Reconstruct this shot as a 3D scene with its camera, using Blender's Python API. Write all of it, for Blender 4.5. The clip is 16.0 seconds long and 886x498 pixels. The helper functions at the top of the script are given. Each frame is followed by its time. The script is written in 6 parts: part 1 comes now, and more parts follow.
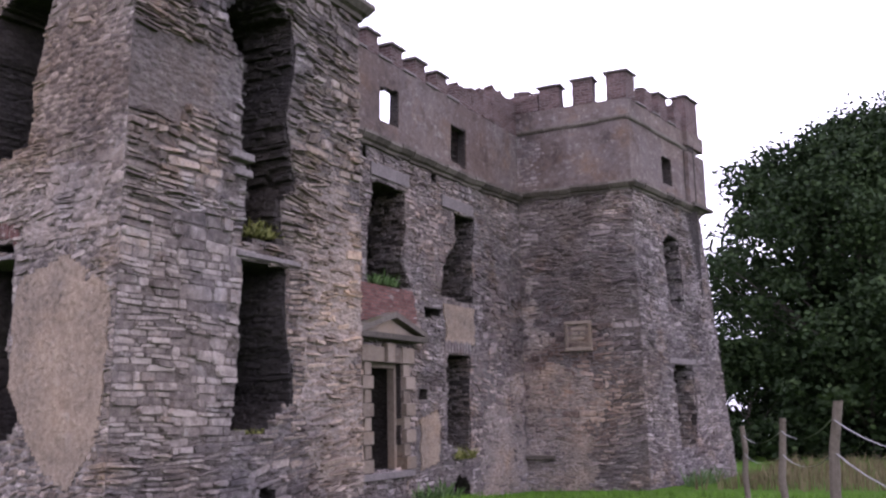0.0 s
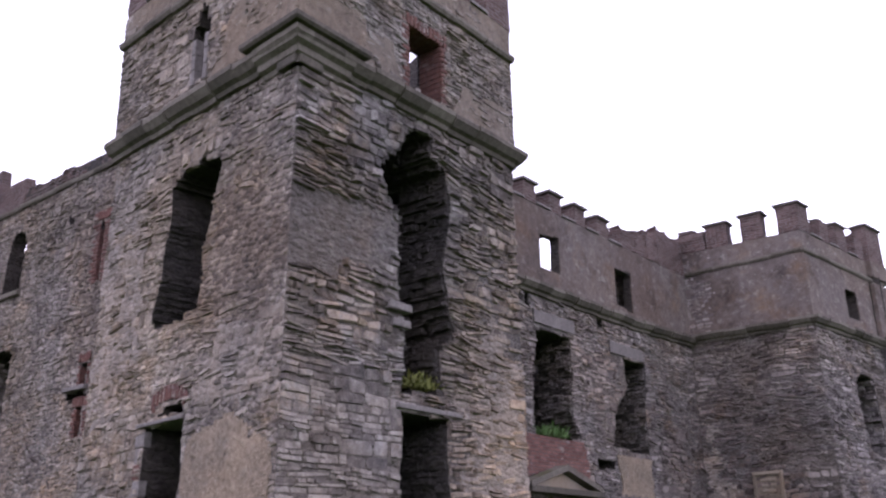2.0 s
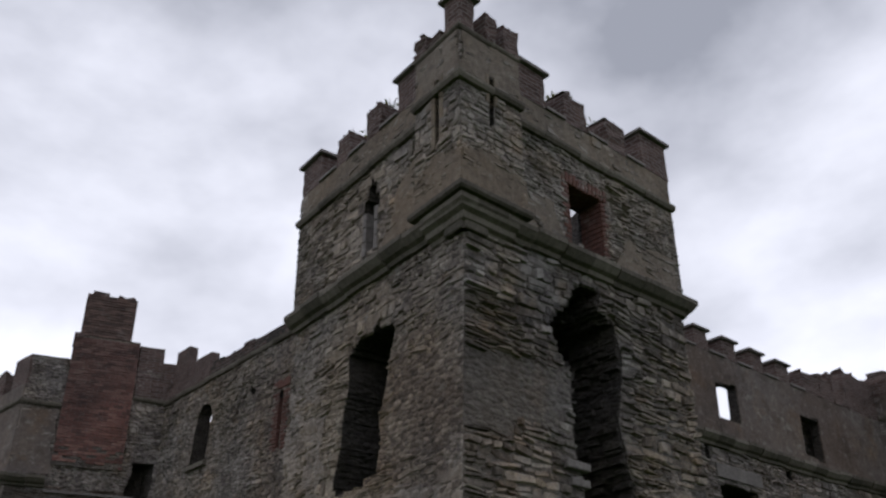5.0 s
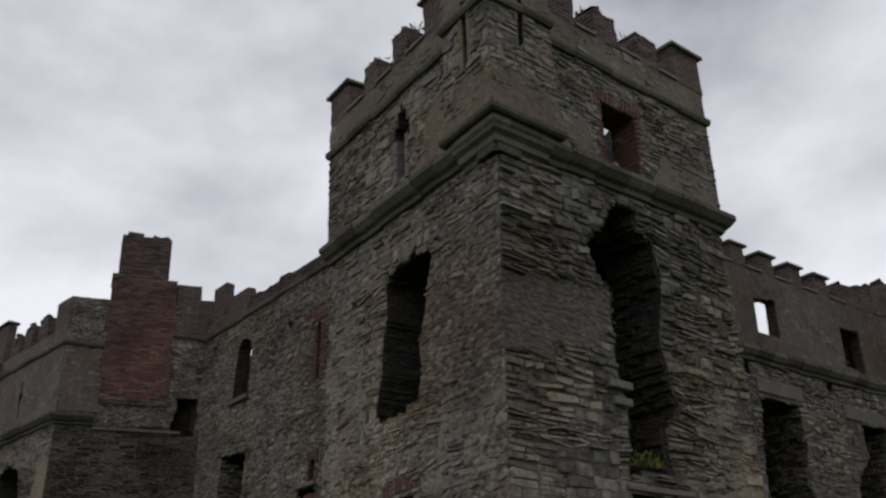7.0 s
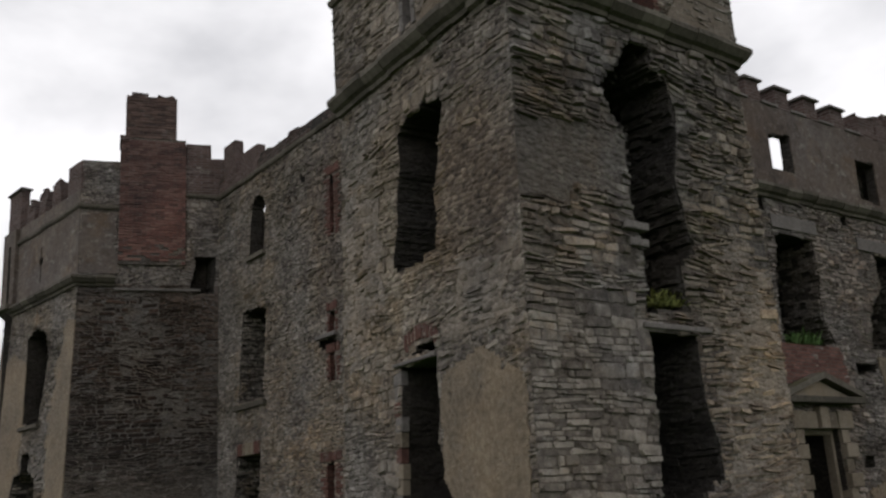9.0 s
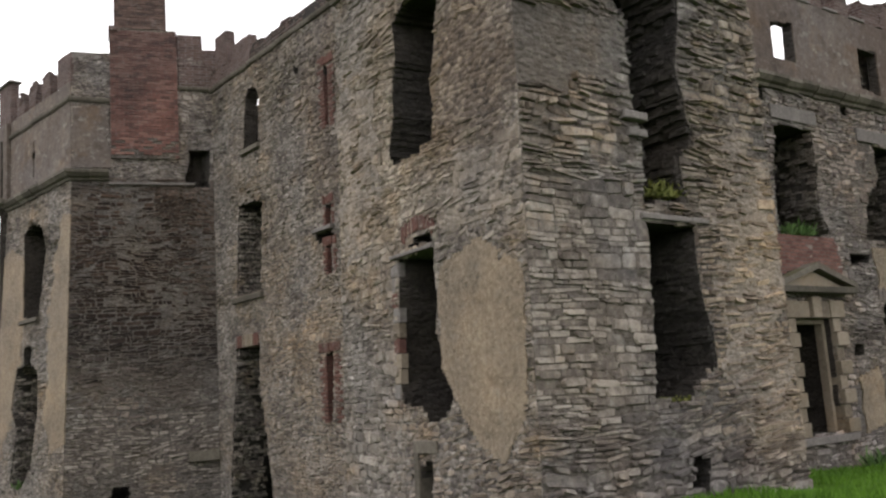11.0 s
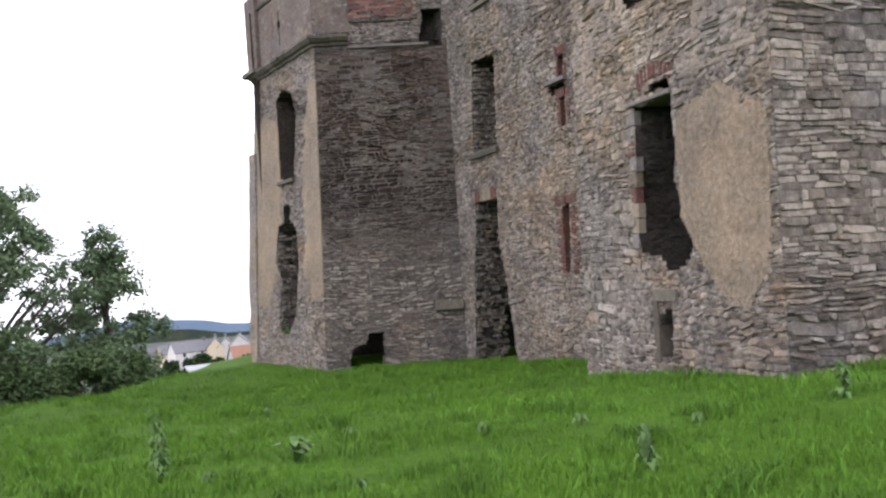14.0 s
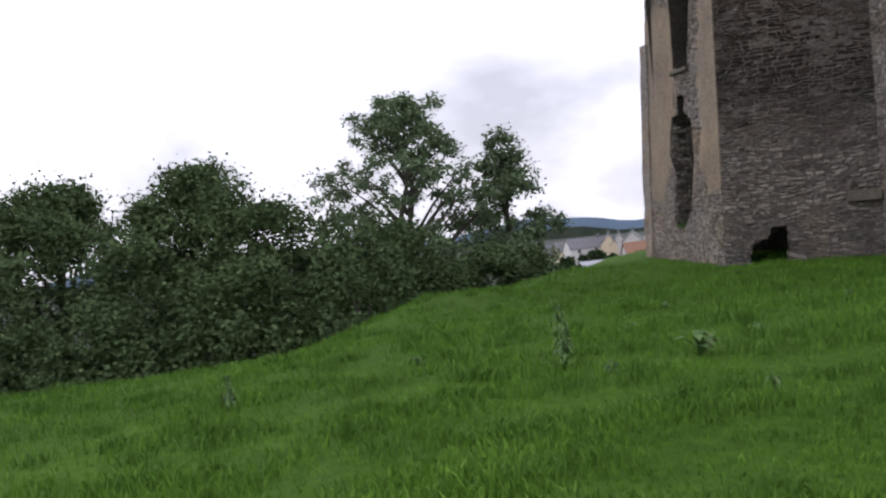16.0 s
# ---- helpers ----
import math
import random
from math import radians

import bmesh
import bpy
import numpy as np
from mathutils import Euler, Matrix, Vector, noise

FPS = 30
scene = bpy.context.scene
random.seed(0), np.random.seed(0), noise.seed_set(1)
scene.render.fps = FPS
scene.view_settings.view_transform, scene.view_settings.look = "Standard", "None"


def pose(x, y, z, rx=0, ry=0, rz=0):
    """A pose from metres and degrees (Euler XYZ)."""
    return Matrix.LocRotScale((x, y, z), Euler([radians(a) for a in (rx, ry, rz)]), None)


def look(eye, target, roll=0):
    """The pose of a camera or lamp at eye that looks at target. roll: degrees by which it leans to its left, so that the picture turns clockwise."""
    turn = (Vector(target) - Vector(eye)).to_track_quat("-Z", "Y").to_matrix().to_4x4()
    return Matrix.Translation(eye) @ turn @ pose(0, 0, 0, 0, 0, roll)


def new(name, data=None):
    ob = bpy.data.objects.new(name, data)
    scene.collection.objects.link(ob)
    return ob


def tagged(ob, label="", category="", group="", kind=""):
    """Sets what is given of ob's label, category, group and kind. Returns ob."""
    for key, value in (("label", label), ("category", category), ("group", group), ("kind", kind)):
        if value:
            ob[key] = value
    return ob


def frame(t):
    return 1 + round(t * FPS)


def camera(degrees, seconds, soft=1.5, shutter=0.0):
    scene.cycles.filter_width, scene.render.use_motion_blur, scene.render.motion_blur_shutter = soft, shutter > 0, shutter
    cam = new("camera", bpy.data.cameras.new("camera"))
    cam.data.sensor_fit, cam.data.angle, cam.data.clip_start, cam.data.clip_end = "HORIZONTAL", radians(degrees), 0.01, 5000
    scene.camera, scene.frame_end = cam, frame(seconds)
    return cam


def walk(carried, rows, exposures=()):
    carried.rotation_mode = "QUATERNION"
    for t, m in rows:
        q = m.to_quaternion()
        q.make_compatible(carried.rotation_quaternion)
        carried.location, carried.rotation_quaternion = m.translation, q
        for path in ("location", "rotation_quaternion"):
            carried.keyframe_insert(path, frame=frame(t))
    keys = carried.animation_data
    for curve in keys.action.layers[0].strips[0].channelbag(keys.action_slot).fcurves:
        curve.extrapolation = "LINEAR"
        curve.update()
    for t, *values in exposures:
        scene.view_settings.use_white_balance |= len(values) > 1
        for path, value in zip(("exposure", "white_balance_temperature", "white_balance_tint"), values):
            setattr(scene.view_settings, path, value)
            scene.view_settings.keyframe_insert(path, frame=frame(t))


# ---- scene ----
cam = camera(49.8, 16.0, 2.4)
# seconds, eye x y z, yaw, pitch, roll
ROWS = [
    (0, -10.803, -11.174, 1.600, -61.55, 9.84, -1.16),
    (0.5, -10.656, -11.112, 1.603, -59.50, 11.09, -1.26),
    (1, -10.556, -11.079, 1.606, -56.83, 13.28, -1.35),
    (1.5, -10.472, -11.083, 1.595, -54.05, 16.17, -1.30),
    (2, -10.439, -11.099, 1.584, -51.30, 19.22, -1.33),
    (2.5, -10.460, -11.110, 1.578, -48.59, 22.27, -1.18),
    (3, -10.512, -11.125, 1.565, -45.89, 25.26, -0.84),
    (3.5, -10.590, -11.111, 1.569, -43.53, 27.88, -0.43),
    (4, -10.592, -11.117, 1.593, -41.64, 29.18, 0.06),
    (6.5, -10.579, -11.011, 1.589, -39.48, 26.03, -0.97),
    (7, -10.575, -10.964, 1.600, -38.93, 24.39, -1.84),
    (7.5, -10.580, -10.913, 1.613, -38.44, 22.37, -2.67),
    (8, -10.577, -10.911, 1.612, -38.20, 19.98, -3.21),
    (8.5, -10.562, -10.903, 1.613, -37.97, 17.64, -3.55),
    (9, -10.564, -10.873, 1.617, -37.84, 15.42, -3.79),
    (11.5, -10.539, -10.823, 1.584, -37.23, 7.79, -4.01),
    (12, -10.549, -10.857, 1.558, -36.28, 6.52, -4.02),
    (12.5, -10.569, -10.875, 1.562, -34.36, 5.18, -4.05),
    (13, -10.596, -10.894, 1.565, -31.51, 3.87, -4.25),
    (13.5, -10.636, -10.941, 1.572, -27.66, 2.61, -4.45),
    (14, -10.618, -10.905, 1.562, -23.06, 1.34, -4.33),
    (14.5, -10.622, -10.836, 1.547, -18.01, 0.10, -4.47),
    (15, -10.625, -10.776, 1.533, -12.36, -1.00, -4.75),
    (15.5, -10.628, -10.716, 1.521, -6.18, -1.99, -5.08),
    (16, -10.630, -10.641, 1.502, 0.56, -2.74, -5.84),
]


def rig(x, y, z, yaw, pitch, roll):
    ahead = Vector((-math.sin(radians(yaw)) * math.cos(radians(pitch)), math.cos(radians(yaw)) * math.cos(radians(pitch)), math.sin(radians(pitch))))
    eye = Vector((x, y, z))
    return look(eye, eye + ahead, roll)


EXPOSURES = [(0.0, -0.16, 5880, 41), (1.5, -0.22, 5820, 39), (2.5, -0.62, 5820, 32), (4.0, -1.36, 5980, 20), (6.5, -2.05, 6250, 13), (9.0, -1.7, 6600, 12), (11.5, -0.33, 6760, 15), (12.2, -0.12, 6620, 17), (13.0, 0.12, 6380, 18), (14.5, -0.12, 6300, 20), (15.2, -0.36, 6230, 20), (16.0, -0.85, 6250, 20)]
walk(cam, [(r[0], rig(*r[1:])) for r in ROWS], EXPOSURES)

# ---- sky and sun ----
world = bpy.data.worlds.new("sky")
scene.world = world
world.use_nodes = True
wt = world.node_tree
wt.nodes.clear()


def wnode(kind, **values):
    n = wt.nodes.new(kind)
    for k, v in values.items():
        n.inputs[k].default_value = v
    return n


w_out, w_bg = wnode("ShaderNodeOutputWorld"), wnode("ShaderNodeBackground", Strength=1.6)
sky = wnode("ShaderNodeTexSky")
sky.sky_type, sky.sun_disc, sky.sun_elevation, sky.sun_rotation = "NISHITA", False, radians(42), radians(250)
co, sep, up, comb = wnode("ShaderNodeTexCoord"), wnode("ShaderNodeSeparateXYZ"), wnode("ShaderNodeMath"), wnode("ShaderNodeCombineXYZ")
up.operation = "ABSOLUTE"
wt.links.new(co.outputs["Generated"], sep.inputs[0])
wt.links.new(sep.outputs["Z"], up.inputs[0])
wt.links.new(sep.outputs["X"], comb.inputs["X"])
wt.links.new(sep.outputs["Y"], comb.inputs["Y"])
wt.links.new(up.outputs[0], comb.inputs["Z"])
wt.links.new(comb.outputs[0], sky.inputs["Vector"])
stretch = wnode("ShaderNodeMapping", Scale=(1.0, 1.0, 1.7))
wt.links.new(comb.outputs[0], stretch.inputs["Vector"])
cloud = wnode("ShaderNodeTexNoise", Scale=2.1, Detail=6.0, Roughness=0.5, Distortion=0.1)
wt.links.new(stretch.outputs[0], cloud.inputs["Vector"])
ramp = wt.nodes.new("ShaderNodeValToRGB")
ramp.color_ramp.elements[0].position, ramp.color_ramp.elements[0].color = 0.33, (0.85, 0.885, 0.95, 1)
ramp.color_ramp.elements[1].position, ramp.color_ramp.elements[1].color = 0.6, (2.5, 2.52, 2.57, 1)
low = wnode("ShaderNodeMath")
off = wnode("ShaderNodeMath")
off.operation = "SUBTRACT"
off.inputs[1].default_value = 0.34
wt.links.new(up.outputs[0], off.inputs[0])
size = wnode("ShaderNodeMath")
size.operation = "ABSOLUTE"
wt.links.new(off.outputs[0], size.inputs[0])
low.operation = "MULTIPLY_ADD"
low.inputs[1].default_value, low.inputs[2].default_value = -0.4, 0.085
wt.links.new(size.outputs[0], low.inputs[0])
veil = wnode("ShaderNodeMath")
wt.links.new(cloud.outputs["Fac"], veil.inputs[0])
wt.links.new(low.outputs[0], veil.inputs[1])
wt.links.new(veil.outputs[0], ramp.inputs[0])
dim = wnode("ShaderNodeVectorMath")
dim.operation = "SCALE"
dim.inputs["Scale"].default_value = 0.10
wt.links.new(sky.outputs[0], dim.inputs[0])
blend = wt.nodes.new("ShaderNodeMix")
blend.data_type = "RGBA"
blend.inputs["Factor"].default_value = 0.88
wt.links.new(dim.outputs[0], blend.inputs["A"])
wt.links.new(ramp.outputs["Color"], blend.inputs["B"])
wt.links.new(blend.outputs["Result"], w_bg.inputs["Color"])
wt.links.new(w_bg.outputs[0], w_out.inputs["Surface"])

sun = new("sun", bpy.data.lights.new("sun", "SUN"))
sun.data.energy, sun.data.angle, sun.data.color = 0.7, radians(25), (1.0, 0.97, 0.92)
sun.matrix_world = look((0, 0, 60), (28, 20, 0))

# ---- materials ----


def material(name, colours, big=0.8, fine=14.0, rough=0.9, bump=0.4, island=0.0, objects=0.0, moss=None, stain=None, bricks=None, relief=0.02, sheen=0.3, warm=0.0, cells=0.0, k=1.0, weather=0.0):
    """Base colour from two scales of noise through a ramp, shifted per stone; optional moss on upper faces and a stain of its own shape."""
    colours = [tuple(v * k for v in col) for col in colours]
    m = bpy.data.materials.new(name)
    m.use_nodes = True
    t = m.node_tree
    t.nodes.clear()

    def node(kind, **values):
        n = t.nodes.new(kind)
        for k, v in values.items():
            n.inputs[k].default_value = v
        return n

    def math_(op, a, b):
        n = t.nodes.new("ShaderNodeMath")
        n.operation = op
        for i, v in enumerate((a, b)):
            if isinstance(v, (int, float)):
                n.inputs[i].default_value = v
            else:
                t.links.new(v, n.inputs[i])
        return n.outputs[0]

    def mix(fac, a, b, how="MIX"):
        n = t.nodes.new("ShaderNodeMix")
        n.data_type, n.blend_type = "RGBA", how
        for key, v in (("Factor", fac), ("A", a), ("B", b)):
            sockets = [s for s in n.inputs if s.name == key and s.enabled]
            if isinstance(v, (int, float)):
                sockets[0].default_value = v
            elif isinstance(v, tuple):
                sockets[0].default_value = (*v, 1)
            else:
                t.links.new(v, sockets[0])
        return [s for s in n.outputs if s.enabled][0]

    out, bsdf = node("ShaderNodeOutputMaterial"), node("ShaderNodeBsdfPrincipled", Roughness=rough)
    bsdf.inputs["Specular IOR Level"].default_value = sheen
    t.links.new(bsdf.outputs[0], out.inputs["Surface"])
    geo = node("ShaderNodeNewGeometry")
    place = geo.outputs["Position"]
    n1, n2, n3 = (node("ShaderNodeTexNoise", Scale=s, Detail=d, Roughness=0.6) for s, d in ((big, 5.0), (fine, 6.0), (fine * 5, 3.0)))
    for n in (n1, n2, n3):
        t.links.new(place, n.inputs["Vector"])
    f = math_("ADD", math_("MULTIPLY", n1.outputs["Fac"], 0.8), math_("MULTIPLY", n2.outputs["Fac"], 0.95))
    f = math_("ADD", f, math_("MULTIPLY", n3.outputs["Fac"], 0.5))
    f = math_("SUBTRACT", f, 0.62)
    if island:
        f = math_("ADD", f, math_("MULTIPLY", math_("SUBTRACT", geo.outputs["Random Per Island"], 0.5), island))
    if objects:
        info = node("ShaderNodeObjectInfo")
        f = math_("ADD", f, math_("MULTIPLY", math_("SUBTRACT", info.outputs["Random"], 0.5), objects))
    if cells:
        flat = node("ShaderNodeMapping", Scale=(9.0, 9.0, 17.0))
        t.links.new(place, flat.inputs["Vector"])
        vor = node("ShaderNodeTexVoronoi", Scale=1.0)
        t.links.new(flat.outputs[0], vor.inputs["Vector"])
        tone = node("ShaderNodeSeparateColor")
        t.links.new(vor.outputs["Color"], tone.inputs[0])
        f = math_("ADD", f, math_("MULTIPLY", math_("SUBTRACT", tone.outputs[0], 0.5), cells))
    r = t.nodes.new("ShaderNodeValToRGB")
    e = r.color_ramp.elements
    e[0].position, e[0].color = 0.12, (*colours[0], 1)
    e[1].position, e[1].color = 0.88, (*colours[-1], 1)
    for i, c in enumerate(colours[1:-1]):
        k = e.new(0.12 + 0.76 * (i + 1) / (len(colours) - 1))
        k.color = (*c, 1)
    t.links.new(f, r.inputs[0])
    colour = r.outputs["Color"]
    if warm:
        nw = node("ShaderNodeTexNoise", Scale=0.45, Detail=6.0, Roughness=0.65)
        t.links.new(place, nw.inputs["Vector"])
        wf = t.nodes.new("ShaderNodeMapRange")
        t.links.new(nw.outputs["Fac"], wf.inputs["Value"])
        for key, v in (("From Min", 0.42), ("From Max", 0.62), ("To Min", 0.0), ("To Max", warm)):
            wf.inputs[key].default_value = v
        colour = mix(wf.outputs[0], colour, mix(1.0, colour, (1.12, 1.0, 0.83), "MULTIPLY"))
    if weather:
        for scale, lo, hi, tone, how, much in ((1.1, 0.54, 0.68, (0.5, 0.46, 0.44), "MULTIPLY", 0.9), (0.8, 0.55, 0.7, (1.22, 1.0, 0.74), "MULTIPLY", 0.8), (4.5, 0.57, 0.68, (0.34, 0.325, 0.295), "MIX", 0.4), (11.0, 0.6, 0.68, (0.32, 0.31, 0.265), "MIX", 0.4)):
            shift = node("ShaderNodeMapping", Location=(scale * 3.1, 7.0 + scale, scale * 1.7), Scale=(1.0, 1.0, 1.3))
            t.links.new(place, shift.inputs["Vector"])
            nz = node("ShaderNodeTexNoise", Scale=scale, Detail=6.0, Roughness=0.65)
            t.links.new(shift.outputs[0], nz.inputs["Vector"])
            fac = t.nodes.new("ShaderNodeMapRange")
            t.links.new(nz.outputs["Fac"], fac.inputs["Value"])
            for key, v in (("From Min", lo), ("From Max", hi), ("To Min", 0.0), ("To Max", much * weather)):
                fac.inputs[key].default_value = v
            colour = mix(fac.outputs[0], colour, mix(1.0, colour, tone, "MULTIPLY") if how == "MULTIPLY" else tone)
    height = math_("ADD", math_("MULTIPLY", n2.outputs["Fac"], 0.7), math_("MULTIPLY", n3.outputs["Fac"], 0.3))
    if bricks:
        tex = node("ShaderNodeTexBrick", Scale=1.0, **{"Brick Width": 0.23, "Row Height": 0.075, "Mortar Size": 0.008, "Mortar Smooth": 0.3})
        flat, tilt = node("ShaderNodeSeparateXYZ"), node("ShaderNodeCombineXYZ")
        t.links.new(place, flat.inputs[0])
        sway = math_("MULTIPLY", n1.outputs["Fac"], 0.08)
        t.links.new(math_("ADD", math_("ADD", flat.outputs["X"], flat.outputs["Y"]), math_("ADD", sway, math_("MULTIPLY", n2.outputs["Fac"], 0.03))), tilt.inputs["X"])
        t.links.new(math_("ADD", flat.outputs["Z"], math_("ADD", sway, math_("MULTIPLY", n2.outputs["Fac"], 0.03))), tilt.inputs["Y"])
        t.links.new(tilt.outputs[0], tex.inputs["Vector"])
        tex.inputs["Color1"].default_value, tex.inputs["Color2"].default_value, tex.inputs["Mortar"].default_value = (1, 1, 1, 1), (0.55, 0.5, 0.5, 1), (*bricks, 1)
        colour = mix(tex.outputs["Fac"], mix(1.0, colour, tex.outputs["Color"], "MULTIPLY"), bricks)
        height = math_("SUBTRACT", height, math_("MULTIPLY", tex.outputs["Fac"], 0.8))
    if stain:
        for centre, radius, tone, strength in stain:
            far = node("ShaderNodeVectorMath")
            far.operation = "DISTANCE"
            t.links.new(place, far.inputs[0])
            far.inputs[1].default_value = centre
            edge = math_("ADD", math_("DIVIDE", far.outputs["Value"], radius), math_("MULTIPLY", n1.outputs["Fac"], 1.1))
            fac = t.nodes.new("ShaderNodeMapRange")
            t.links.new(edge, fac.inputs["Value"])
            for key, v in (("From Min", 1.7), ("From Max", 1.2), ("To Min", 0.0), ("To Max", strength)):
                fac.inputs[key].default_value = v
            colour = mix(fac.outputs[0], colour, mix(1.0, colour, tone, "MULTIPLY"))
    if moss:
        nz, nm = node("ShaderNodeSeparateXYZ"), node("ShaderNodeTexNoise", Scale=2.3, Detail=6.0)
        t.links.new(geo.outputs["Normal"], nz.inputs[0])
        t.links.new(place, nm.inputs["Vector"])
        fac = t.nodes.new("ShaderNodeMapRange")
        t.links.new(math_("ADD", nm.outputs["Fac"], math_("MULTIPLY", nz.outputs["Z"], 0.3)), fac.inputs["Value"])
        for key, v in (("From Min", moss[1]), ("From Max", moss[1] + 0.12), ("To Min", 0.0), ("To Max", 0.85)):
            fac.inputs[key].default_value = v
        colour = mix(fac.outputs[0], colour, moss[0])
    t.links.new(colour, bsdf.inputs["Base Color"])
    if cells:
        height = math_("SUBTRACT", height, math_("MULTIPLY", vor.outputs["Distance"], 0.6))
    b = node("ShaderNodeBump", Strength=bump, Distance=relief)
    t.links.new(height, b.inputs["Height"])
    t.links.new(b.outputs[0], bsdf.inputs["Normal"])
    return m


STONE = [(0.05, 0.045, 0.045), (0.12, 0.108, 0.104), (0.205, 0.188, 0.178), (0.36, 0.34, 0.325)]
M_RUBBLE = material("rubble_stone", STONE, 0.5, 9, 0.88, 0.8, island=0.5, warm=0.95, relief=0.05, k=0.84, stain=[((0.6, -3.2, 2.4), 2.0, (1.3, 1.16, 0.96), 0.85), ((0.9, -3.1, 5.4), 1.6, (1.3, 1.18, 0.98), 0.7), ((-3.2, -3.3, 5.6), 1.2, (0.72, 0.66, 0.6), 0.8)], weather=1)
M_WARM = material("warm_rubble", [(0.075, 0.065, 0.06), (0.145, 0.128, 0.115), (0.225, 0.203, 0.183), (0.36, 0.33, 0.3)], 0.6, 9, 0.9, 0.8, island=0.42, warm=0.8, relief=0.05, k=0.93, stain=[((-3.2, 0.3, 5.0), 2.2, (1.12, 1.06, 0.95), 0.8), ((-3.5, -1.8, 0.6), 1.6, (1.2, 1.1, 0.98), 0.8), ((-0.1, 8.5, 2.2), 3.0, (1.12, 1.04, 0.95), 0.7), ((-3.4, -2.2, 5.4), 1.3, (0.74, 0.66, 0.58), 0.8), ((-0.1, 6.0, 8.2), 2.6, (0.7, 0.64, 0.6), 0.7)], weather=0.9)
M_FLANK = material("stained_rubble", STONE, 0.5, 9, 0.9, 0.8, island=0.45, relief=0.03, stain=[((-1.9, 13.3, 0.4), 2.6, (1.35, 1.26, 1.17), 0.9), ((-1.5, 13.2, 6.4), 2.6, (0.85, 0.66, 0.54), 0.9), ((-1.6, 13.3, 5.4), 3.0, (0.38, 0.32, 0.28), 0.95), ((-1.9, 13.3, 3.4), 2.2, (0.55, 0.48, 0.45), 0.8)], k=0.8, weather=0.6)
M_FAR = material("weathered_rubble", [(0.065, 0.056, 0.056), (0.135, 0.118, 0.114), (0.205, 0.183, 0.175), (0.32, 0.295, 0.28)], 0.5, 9, 0.9, 0.9, island=0.62, warm=0.5, relief=0.04, stain=[((15.6, -2.6, 7.1), 1.2, (1.5, 1.47, 1.42), 0.85), ((15.5, -2.4, 5.7), 1.2, (0.62, 0.57, 0.55), 0.7), ((13.2, 0, 7.3), 1.2, (1.4, 1.35, 1.3), 0.75), ((7.4, 0, 2.0), 1.4, (1.4, 1.28, 1.15), 0.75), ((12.3, 0, 1.4), 1.6, (1.3, 1.2, 1.08), 0.7), ((10.4, 0, 5.4), 1.3, (0.66, 0.6, 0.56), 0.7), ((15.0, -1.7, 2.0), 1.7, (1.35, 1.15, 0.93), 0.8), ((9.5, 0, 6.8), 2.0, (1.25, 1.2, 1.15), 0.7), ((13.5, 0, 4.0), 2.2, (0.7, 0.64, 0.62), 0.7), ((17.5, -3.8, 6.6), 1.5, (1.25, 1.2, 1.15), 0.7), ((14.66, -1.75, 7.15), 0.75, (0.3, 0.28, 0.27), 0.9), ((14.9, -1.2, 4.6), 1.9, (0.6, 0.55, 0.52), 0.7)], k=0.95, weather=0.9)
# core mortar darkened so reveals and interiors carry shade in their colour
M_SHADECORE = material("shaded_core_mortar", [(0.06, 0.054, 0.05), (0.135, 0.12, 0.108), (0.225, 0.20, 0.178)], 1.2, 16, 0.95, 1.0, relief=0.06, cells=0.3, warm=0.6, k=0.27)
M_MORTAR = material("rough_lime_mortar", [(0.045, 0.039, 0.036), (0.115, 0.10, 0.09), (0.20, 0.178, 0.158), (0.36, 0.33, 0.295)], 1.6, 9, 0.95, 1.0, relief=0.1, warm=0.5, cells=0.4, k=1.0, stain=[((-3.2, 0.3, 5.0), 2.0, (1.15, 1.08, 0.94), 0.8), ((-3.4, -2.2, 5.4), 1.4, (0.74, 0.66, 0.58), 0.8), ((-0.1, 6.0, 8.2), 2.6, (0.7, 0.64, 0.6), 0.7)], weather=0.8)
M_JOINT = material("grey_lime_joint", [(0.065, 0.058, 0.053), (0.125, 0.112, 0.102), (0.22, 0.2, 0.182)], 0.7, 13, 0.95, 1.0, relief=0.08, warm=0.6, cells=0.25, k=0.85, weather=0.5)
M_PLASTER = material("lime_render", [(0.105, 0.085, 0.067), (0.235, 0.19, 0.143), (0.335, 0.275, 0.208), (0.45, 0.38, 0.295)], 0.9, 14, 0.95, 1.0, relief=0.09, warm=0.4, k=0.85, weather=0.4)
M_GREYPLASTER = material("grey_render", [(0.085, 0.07, 0.065), (0.155, 0.13, 0.118), (0.235, 0.205, 0.185)], 0.8, 7, 0.95, 0.7, relief=0.03, warm=0.6, k=0.72, stain=[((14.9, -1.0, 8.9), 0.9, (0.7, 0.65, 0.62), 0.8), ((6.5, 0, 8.8), 1.4, (0.72, 0.66, 0.62), 0.8), ((11.5, 0, 9.2), 1.5, (0.75, 0.68, 0.65), 0.8), ((-3.6, -2.6, 10.3), 1.2, (0.7, 0.64, 0.6), 0.8)], weather=0.95)
M_WASH = material("mortar_wash", [(0.10, 0.085, 0.075), (0.20, 0.175, 0.152), (0.31, 0.275, 0.24)], 0.9, 10, 0.95, 1.0, relief=0.06, cells=0.3, warm=0.6, weather=0.7)
M_BROWNPLASTER = material("brown_render", [(0.085, 0.07, 0.058), (0.165, 0.138, 0.112), (0.25, 0.215, 0.178)], 1.0, 9, 0.95, 0.9, relief=0.04, warm=0.6, k=0.85, weather=0.5)
